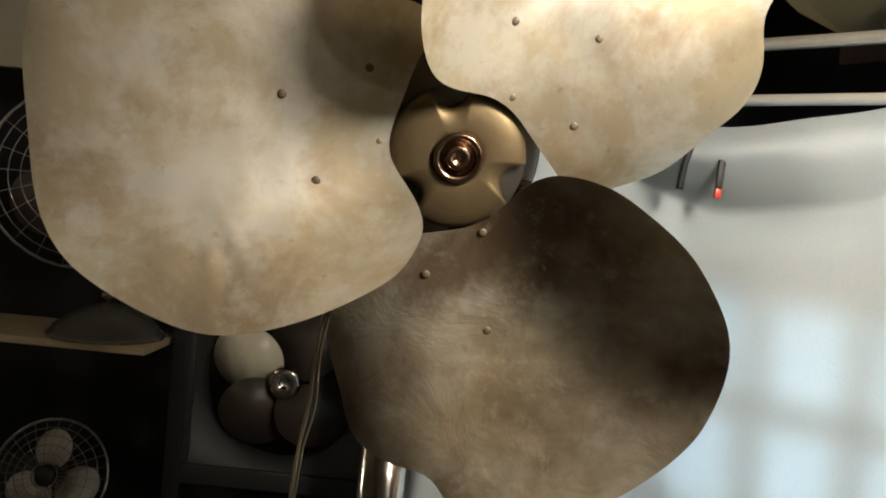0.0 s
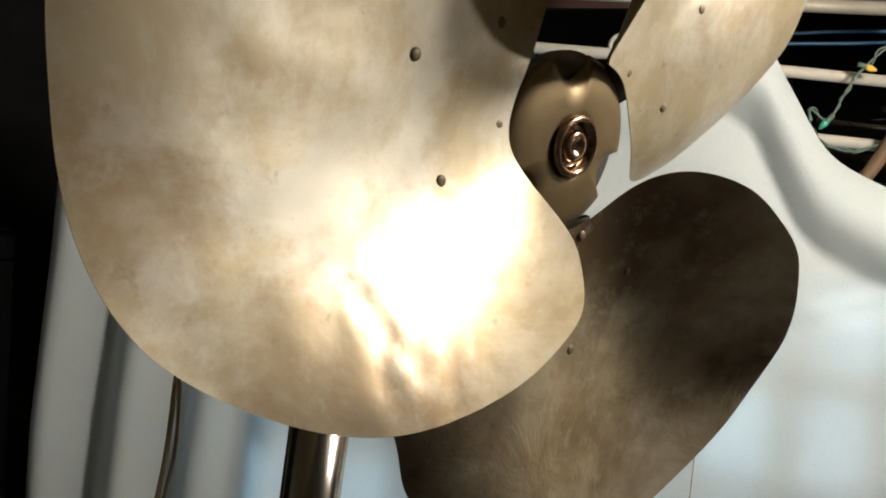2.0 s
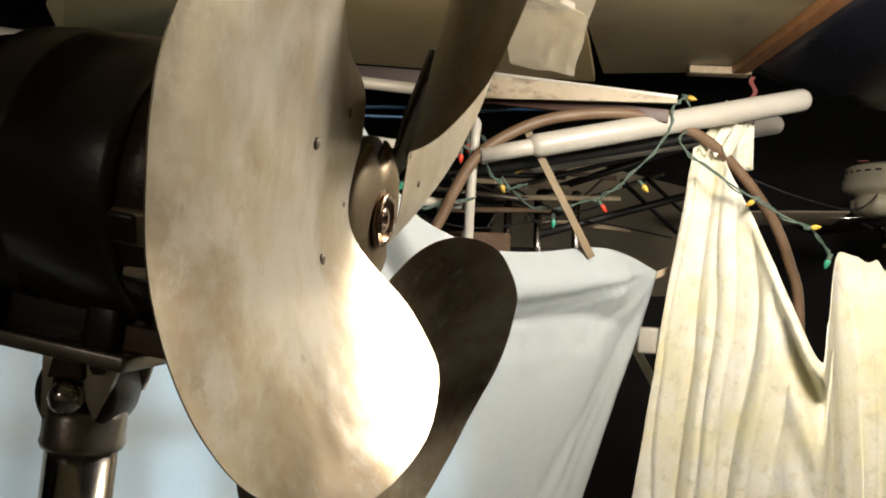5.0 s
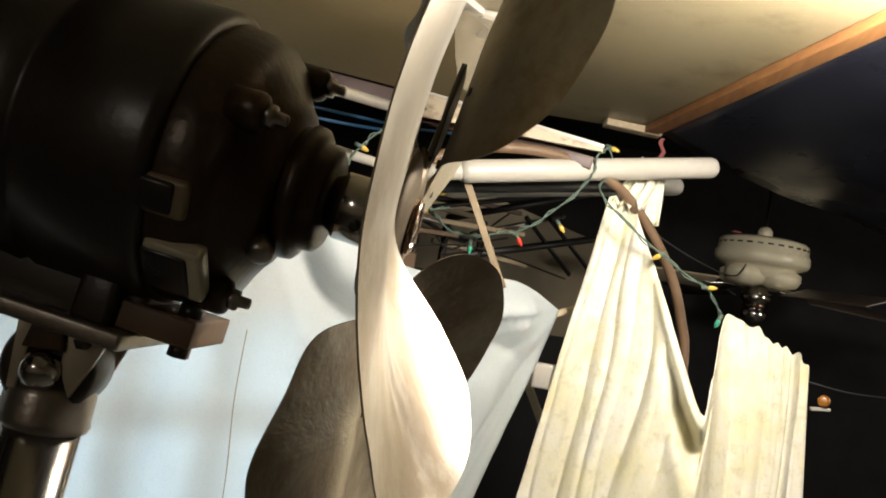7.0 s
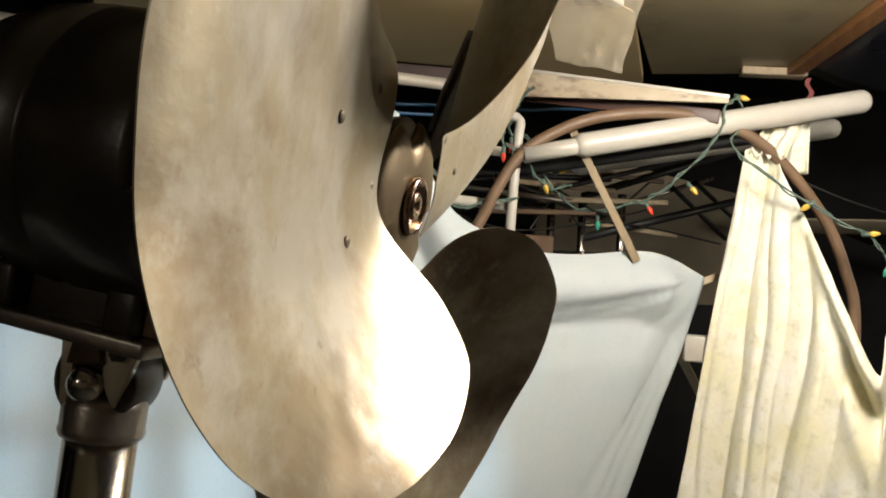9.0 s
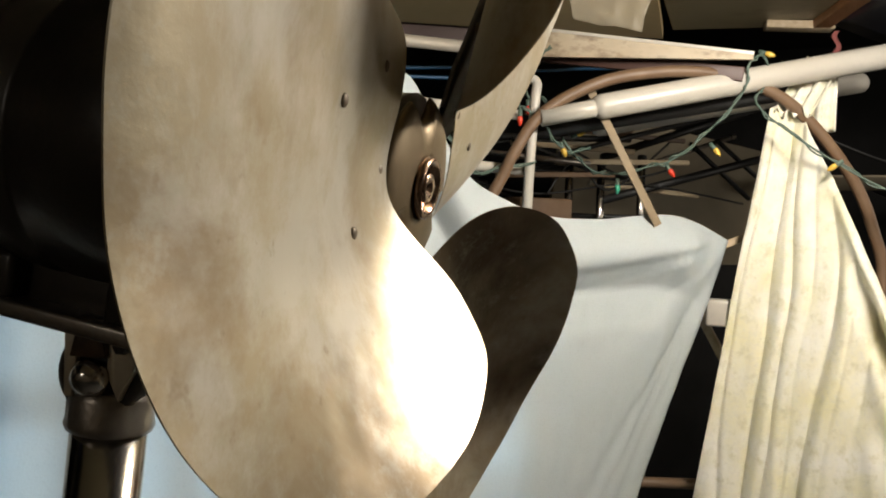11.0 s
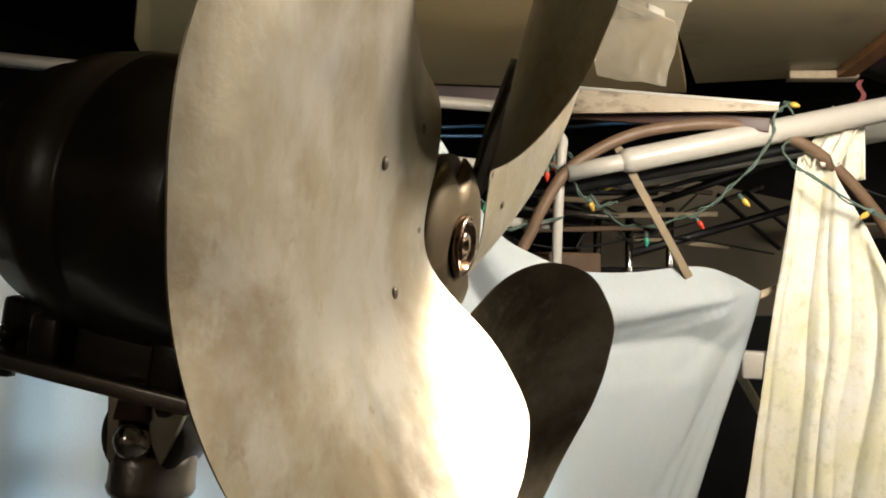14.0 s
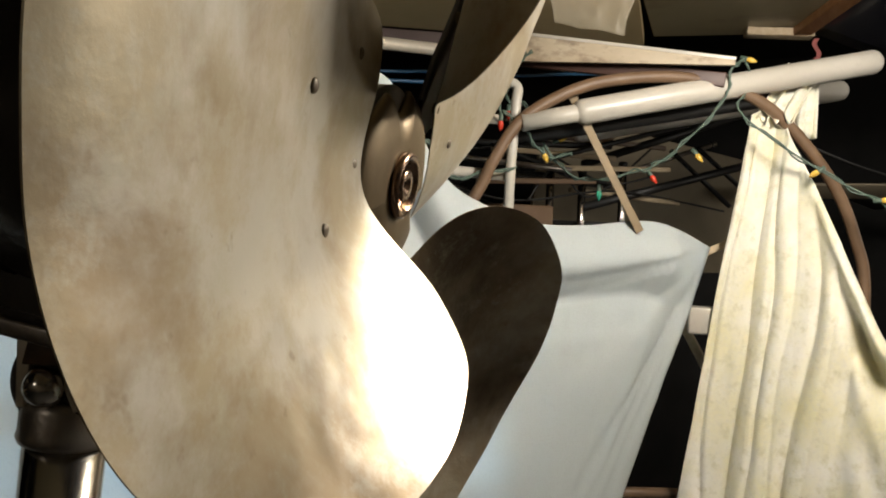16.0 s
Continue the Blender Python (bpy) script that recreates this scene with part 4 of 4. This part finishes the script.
wire = part("wire", tube(spline(STRING), 0.0022, 6), GREEN_WIRE, lights, "twisted green wire")
twist = [p + Vector((0.004 * math.sin(i * 1.1), 0.003 * math.cos(i * 1.7), 0.006 * math.sin(i * 0.8 + 1))) for i, p in enumerate(spline(STRING))]
part("wire", tube(twist, 0.002, 6), GREEN_WIRE, lights, "twisted green wire")
for (x, y, z), (dx, dy, dz), mat in (((1.306, 0.001, 1.452), (0, -0.5, -0.6), BULB_YELLOW), ((1.307, 0.092, 1.408), (0, -0.5, -0.7), BULB_RED), ((1.262, 0.19, 1.372), (0, 0, -1), BULB_GREEN),
                                     ((1.258, 0.285, 1.478), (0, -0.9, 0.3), BULB_YELLOW), ((1.241, 0.395, 1.545), (0, 0, -1), BULB_RED), ((1.352, -0.345, 1.362), (0, -0.95, 0.1), BULB_YELLOW),
                                     ((1.382, -0.385, 1.298), (0, 0.3, -0.9), BULB_GREEN), ((1.36, -0.085, 1.655), (0, -0.9, -0.3), BULB_YELLOW), ((1.34, -0.235, 1.42), (0, 0.7, -0.5), BULB_YELLOW)):
    d = Vector((dx, dy, dz)).normalized()
    p = Vector((x, y, z))
    socket = part("socket", lathe([(-0.012, 0.0045), (0.002, 0.005), (0.004, 0.0045)], p, d, 12), GREEN_WIRE, lights)
    part("bulb", lathe([(0.002, 0.0045), (0.008, 0.0062), (0.014, 0.0055), (0.020, 0.003), (0.023, 0.0008)], p, d, 14), mat, socket, "small coloured glass bulb")
strand = thing("string_lights", "green string of small coloured bulbs hung round the white post", "string lights")
for pts in ([(1.20, 0.33, 1.66), (1.103, 0.372, 1.598), (1.08, 0.392, 1.571), (1.05, 0.418, 1.528), (1.031, 0.434, 1.485), (1.013, 0.45, 1.431), (0.988, 0.471, 1.447), (0.997, 0.463, 1.404), (1.038, 0.428, 1.378), (1.09, 0.40, 1.392), (1.15, 0.34, 1.41)],
            [(1.19, 0.34, 1.655), (1.134, 0.346, 1.604), (1.113, 0.364, 1.551), (1.114, 0.363, 1.505)],
            [(1.118, 0.36, 1.52), (1.154, 0.329, 1.498), (1.179, 0.307, 1.457), (1.21, 0.281, 1.436), (1.25, 0.25, 1.45)]):
    way = spline(pts)
    part("wire", tube(way, 0.0021, 6), GREEN_WIRE, strand)
    part("wire", tube([p + Vector((0.004 * math.sin(i * 0.9), 0.003 * math.cos(i * 1.3), 0.005 * math.sin(i * 0.7 + 1))) for i, p in enumerate(way)], 0.0019, 6), GREEN_WIRE, strand)
for p, d, mat in (((1.05, 0.418, 1.53), (0.6, -0.5, -0.2), BULB_YELLOW), ((1.114, 0.363, 1.505), (0, 0, -1), BULB_RED), ((1.013, 0.45, 1.431), (-0.4, 0.3, -0.6), BULB_GREEN), ((1.195, 0.295, 1.445), (0.2, -0.3, -0.9), BULB_YELLOW)):
    socket = part("socket", lathe([(-0.012, 0.0045), (0.002, 0.005), (0.004, 0.0045)], p, d, 12), GREEN_WIRE, strand)
    part("bulb", lathe([(0.002, 0.0045), (0.008, 0.0062), (0.014, 0.0055), (0.020, 0.003), (0.023, 0.0008)], p, d, 14), mat, socket, "small coloured glass bulb")
tagged(link_mesh("blue_cable", tube(spline([(0.95, 0.77, 1.60), (1.118, 0.623, 1.618), (1.19, 0.561, 1.628), (1.356, 0.419, 1.643), (1.463, 0.328, 1.663), (1.627, 0.187, 1.684), (1.80, 0.03, 1.70)]), 0.004, 8), BLUE_WIRE), "bright blue cable slung behind the rails", "cable")
tagged(link_mesh("blue_cable", tube(spline([(0.95, 0.80, 1.588), (1.118, 0.65, 1.600), (1.25, 0.52, 1.612), (1.36, 0.43, 1.63)]), 0.004, 8), BLUE_WIRE), "bright blue cable slung behind the rails", "cable")
for pts in ([(1.43, -0.17, 1.50), (1.75, -0.33, 1.46), (2.2, -0.5, 1.46), (2.83, -0.62, 1.56)], [(1.50, -0.60, 1.19), (2.0, -0.85, 1.16), (2.6, -1.2, 1.15)],
            [(1.45, 0.62, 1.48), (1.6, 0.46, 1.50), (1.75, 0.3, 1.42), (1.9, 0.2, 1.45)], [(1.35, 0.70, 1.42), (1.55, 0.5, 1.36), (1.8, 0.28, 1.40), (2.05, 0.02, 1.36)],
            [(1.55, 0.45, 1.36), (1.62, 0.40, 1.45), (1.72, 0.33, 1.38), (1.85, 0.2, 1.52)]):
    tagged(link_mesh("thin_cable", tube(spline(pts), 0.003, 7), BLACK_PAINT), "thin dark cable strung through the clutter", "cable", "thin cables")

# ---- hanging scraps and small things ----
def wrap_at(u, v):
    a = Vector((0.975, 0.245, 1.825)).lerp(Vector((1.035, 0.055, 1.80)), u)
    b = Vector((0.985, 0.215, 1.66)).lerp(Vector((1.022, 0.095, 1.638)), u)
    p = a.lerp(b, v)
    return p + Vector((-0.012 * math.sin(3 * v) + 0.006 * noise.noise(p * 12) + 0.005 * abs(noise.noise(p * 30)), 0.006 * noise.noise(p * 22) * v, 0.006 * noise.noise(p * 20) * v))


tagged(link_mesh("plastic_wrap", sheet_mesh(wrap_at, 40, 40, 0.0006), TAPE), "torn clear plastic wrap hanging from the ceiling", "plastic")
tagged(link_mesh("paper_scrap", sheet_mesh(lambda u, v: Vector((1.0 + 0.03 * u + 0.012 * noise.noise(Vector((u * 3, v * 3, 1))), 0.20 - 0.15 * u, 1.828 - 0.016 * v - 0.02 * u * v)), 12, 4, 0.001), WHITE_PLASTIC), "torn white paper edge under the ceiling", "paper")


def flap_at(u, v):
    a = ground(0.10, 1.18, 1.83).lerp(ground(0.22, 1.18, 1.83), u)
    b = ground(0.02, 1.16, 1.685).lerp(ground(0.15, 1.16, 1.68), u)
    p = a.lerp(b, v)
    return p + Vector((0.65, 0.76, 0)) * 0.014 * noise.noise(p * 13)


tagged(link_mesh("paper_flap", sheet_mesh(flap_at, 16, 16, 0.001), BROWN_PAPER), "crumpled brown paper flap hanging from the ceiling", "paper")
tagged(link_mesh("white_block", box((0.05, 0.06, 0.06), pose(1.43, -0.01, 1.095, 0, 0, 10), 0.006), WHITE_PLASTIC), "small white plastic bracket on a stick", "bracket")
tagged(link_mesh("wooden_stick", plank((1.50, 0.10, 1.18), (1.515, -0.16, 0.72), 0.02, 0.014, 0.002, (1, 0, 0)), PALE_WOOD), "tan wooden stick leaning behind the sheet", "stick", "sticks")
tagged(link_mesh("wooden_stick", plank((1.445, -0.01, 1.245), (1.50, -0.12, 1.30), 0.016, 0.012, 0.002, (1, 0, 0)), PALE_WOOD), "tan wooden stick tied to the sheet corner", "stick", "sticks")
tagged(link_mesh("brown_branch", tube(spline([(1.40, 0.35, 0.66), (1.486, 0.144, 0.667), (1.498, 0.024, 0.68), (1.55, -0.2, 0.69)]), 0.013, 10), BENT_WOOD), "brown wooden branch low between the cloths", "branch")
ring = tagged(link_mesh("rail_ring", tube([Vector((0.765, 0.735, 1.545)) + 0.022 * (math.cos(a) * Vector((0.76, -0.65, 0)) + math.sin(a) * Vector((0, 0, 1))) for a in [2 * math.pi * k / 24 for k in range(25)]], 0.0045, 8), WHITE_PLASTIC), "white plastic ring on the rail", "ring")
tagged(link_mesh("black_hook", tube(spline([(0.485, 0.77, 1.51), (0.450, 0.755, 1.475), (0.418, 0.768, 1.445), (0.402, 0.773, 1.39), (0.397, 0.778, 1.34)]), 0.007, 8), BLACK_PAINT), "black hook holding the sheet", "hook")
clip = thing("clothes_peg", "black clothes peg with a red tip on the sheet", "peg")
part("jaw", plank((0.455, 0.735, 1.395), (0.453, 0.735, 1.345), 0.012, 0.008, 0.002, (0, 1, 0)), BLACK_PAINT, clip)
part("tip", plank((0.453, 0.735, 1.345), (0.452, 0.735, 1.328), 0.012, 0.008, 0.002, (0, 1, 0)), BULB_RED, clip, "red tip")

# ---- things on and by the shelf ----
lid = thing("glass_lid", "dark glass dome lid with a knob on the shelf", "lid")
LID = Vector((-0.985, 1.66, 0.817))
part("dome", lathe([(0.0, 0.165), (0.008, 0.165), (0.014, 0.155), (0.03, 0.145), (0.06, 0.11), (0.085, 0.06), (0.095, 0.02)], LID, (0, 0, 1), 40), GLASS, lid)
part("knob", lathe([(0.09, 0.010), (0.105, 0.010), (0.11, 0.022), (0.125, 0.024), (0.132, 0.014)], LID, (0, 0, 1), 20), CHROME, lid, "chrome knob")


def wire_fan(centre, radius, facing, blade_mat, label, rings=7, spokes=22):
    """A round fan in a wire cage."""
    f = thing("caged_fan", label, "fan", "caged fans")
    a, b, d = frame_of(facing)
    c = Vector(centre)
    for i in range(rings):
        r = radius * (0.22 + 0.78 * i / (rings - 1))
        lift = 0.05 * (1 - (r / radius) ** 2)
        part("cage_ring", tube([c + d * lift + r * (math.cos(t) * a + math.sin(t) * b) for t in [2 * math.pi * k / 36 for k in range(37)]], 0.0016 if i < rings - 1 else 0.0045, 6), STEEL_RUST, f)
    for i in range(spokes):
        t = 2 * math.pi * i / spokes
        w = math.cos(t) * a + math.sin(t) * b
        part("cage_wire", tube([c + d * 0.05 * (1 - q * q) + w * radius * q for q in (0.2, 0.5, 0.8, 1.0)], 0.0011, 5), STEEL_RUST, f)
    for i in range(3):
        t = radians(40 + 120 * i)
        w, tt = math.cos(t) * a + math.sin(t) * b, -math.sin(t) * a + math.cos(t) * b
        bm = bmesh.new()
        front = [bm.verts.new(c + w * (radius * 0.48 + radius * 0.36 * math.cos(q)) + tt * radius * 0.38 * math.sin(q) - d * (0.03 + 0.03 * math.sin(q))) for q in [2 * math.pi * k / 24 for k in range(24)]]
        back = [bm.verts.new(v.co - d * 0.003) for v in front]
        bm.faces.new(front)
        bm.faces.new(back[::-1])
        for k in range(24):
            bm.faces.new((front[k], front[(k + 1) % 24], back[(k + 1) % 24], back[k]))
        part("blade", bm, blade_mat, f)
    part("hub", lathe([(-0.05, radius * 0.2), (0.03, radius * 0.2), (0.045, radius * 0.16), (0.05, radius * 0.05)], c, d, 24), BLACK_PAINT, f)
    part("motor", lathe([(-0.16, radius * 0.2), (-0.14, radius * 0.3), (-0.06, radius * 0.3), (-0.05, radius * 0.2)], c, d, 24), BLACK_PAINT, f)
    return f


big = wire_fan((-1.07, 1.62, 1.27), 0.26, (0.25, -1, 0.05), BROWN_BLADE, "dark vintage fan in a chrome wire cage on the shelf")
part("stand", tube([(-1.0, 1.70, 0.815), (-1.03, 1.74, 1.05), (-1.07, 1.74, 1.25)], 0.018, 12), BLACK_PAINT, big)
small = wire_fan((-1.12, 1.66, 0.385), 0.165, (0.1, -1, 0.35), WHITE_PLASTIC, "small desk fan with white blades in a wire cage", 6, 28)
part("stand", tube([(-1.12, 1.80, 0.0), (-1.12, 1.80, 0.24), (-1.12, 1.75, 0.37)], 0.02, 12), BLACK_PAINT, small)
tagged(link_mesh("wall_board", box((0.9, 0.03, 0.24), pose(-1.15, 1.98, 1.73), 0.004), BEIGE), "tan panel on the wall behind the shelf", "panel")


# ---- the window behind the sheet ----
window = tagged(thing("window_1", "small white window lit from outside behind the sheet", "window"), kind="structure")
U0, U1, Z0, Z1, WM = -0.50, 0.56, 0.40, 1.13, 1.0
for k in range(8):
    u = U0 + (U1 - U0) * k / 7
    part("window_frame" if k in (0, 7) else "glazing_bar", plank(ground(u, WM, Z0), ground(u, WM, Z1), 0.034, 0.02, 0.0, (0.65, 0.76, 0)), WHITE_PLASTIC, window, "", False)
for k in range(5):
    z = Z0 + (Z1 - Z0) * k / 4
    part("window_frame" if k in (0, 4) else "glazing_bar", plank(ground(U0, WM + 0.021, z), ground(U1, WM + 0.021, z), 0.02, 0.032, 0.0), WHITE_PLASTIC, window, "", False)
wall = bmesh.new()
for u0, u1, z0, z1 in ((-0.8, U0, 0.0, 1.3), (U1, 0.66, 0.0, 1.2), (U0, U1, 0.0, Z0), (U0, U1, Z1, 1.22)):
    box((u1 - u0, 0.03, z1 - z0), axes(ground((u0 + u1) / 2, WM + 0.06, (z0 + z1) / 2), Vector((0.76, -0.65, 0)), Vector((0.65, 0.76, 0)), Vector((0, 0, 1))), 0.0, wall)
# Unseen dark shaft added behind the window to keep its lamp from leaking.
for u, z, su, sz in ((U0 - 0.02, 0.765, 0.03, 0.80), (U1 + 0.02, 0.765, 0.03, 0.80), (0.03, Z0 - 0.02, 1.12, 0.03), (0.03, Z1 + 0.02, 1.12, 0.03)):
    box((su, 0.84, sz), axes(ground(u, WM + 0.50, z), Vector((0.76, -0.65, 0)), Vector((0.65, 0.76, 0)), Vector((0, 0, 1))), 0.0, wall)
tagged(link_mesh("wall_low", wall, SHADE_BLACK, False), "low near-black wall round the window with an added light-blocking shaft", "wall", kind="structure")

# ---- more of the pile of frames ----
random.seed(7)
for k in range(9):
    u, z = random.uniform(0.55, 1.35), random.uniform(1.30, 1.50)
    a = ground(u, random.uniform(1.3, 1.75), z)
    b = a + Vector((random.uniform(0.15, 0.4), random.uniform(-0.4, -0.1), random.uniform(-0.12, 0.16)))
    pipe("black_rod", [a, b], random.uniform(0.004, 0.008), BLACK_PAINT if k % 3 else STEEL_RUST, "thin black metal rod in a pile of frames", "rod", group="black rods", sides=8)
for k in range(6):
    a = ground(0.72 + 0.07 * k, 1.32 + 0.06 * (k % 3), 1.40 + 0.045 * ((k * 2) % 5))
    b = a + Vector((0.30, -0.22 - 0.03 * (k % 2), 0.02 - 0.02 * (k % 3)))
    tagged(link_mesh("wooden_stick", plank(a, b, 0.012, 0.014, 0.003), PALE_WOOD if k % 2 else BENT_WOOD), "thin brown wooden stick in the pile of frames", "stick", "sticks")
tagged(link_mesh("dark_tube", tube([(1.18, 0.36, 1.475), (1.52, -0.16, 1.60)], 0.017, 16), BLACK_PAINT), "dark tube lying behind the white pipe", "tube")
tagged(link_mesh("brown_box", box((0.16, 0.10, 0.5), pose(1.62, 0.50, 1.10, 0, 0, -40), 0.006), BENT_WOOD), "dark brown wooden box in the clutter", "box")
tagged(link_mesh("twisted_rag", sheet_mesh(lambda u, v: Vector((1.515 + 0.01 * math.sin(u * 9), -0.165 - 0.06 * u, 1.665 - 0.16 * v)) + Vector((0.008 * math.sin(u * 20 + v * 4), 0, 0)), 16, 12, 0.003), DRAPE), "cream cloth end hung over the pipe", "cloth")
tagged(link_mesh("thread", tube(spline([(0.745, 0.455, 1.135), (0.744, 0.455, 1.01), (0.752, 0.448, 0.84), (0.75, 0.45, 0.5), (0.74, 0.45, 0.02)]), 0.0009, 6), GREY_WIRE), "thin grey thread hanging in front of the sheet", "thread")
tagged(link_mesh("red_ribbon", sheet_mesh(lambda u, v: Vector((1.838 + 0.008 * u, -0.205 - 0.012 * u, 1.80 - 0.06 * v)) + Vector((0.01 * noise.noise(Vector((u * 4, v * 5, 0))), 0.006 * math.sin(v * 7), 0)), 4, 12, 0.001), FADED_RED), "faded red ribbon tied at the corner of the tarp", "ribbon")
lamp_glass = thing("amber_reflector", "small round amber reflector on a white bracket", "reflector")
part("lens", lathe([(0.0, 0.014), (0.006, 0.014), (0.009, 0.011), (0.010, 0.005)], (1.50, -0.655, 1.150), (-0.9, 0.2, 0.1), 20), AMBER, lamp_glass)
part("bracket", plank((1.50, -0.628, 1.128), (1.51, -0.672, 1.132), 0.014, 0.008, 0.002), WHITE_PLASTIC, lamp_glass, "white bracket")
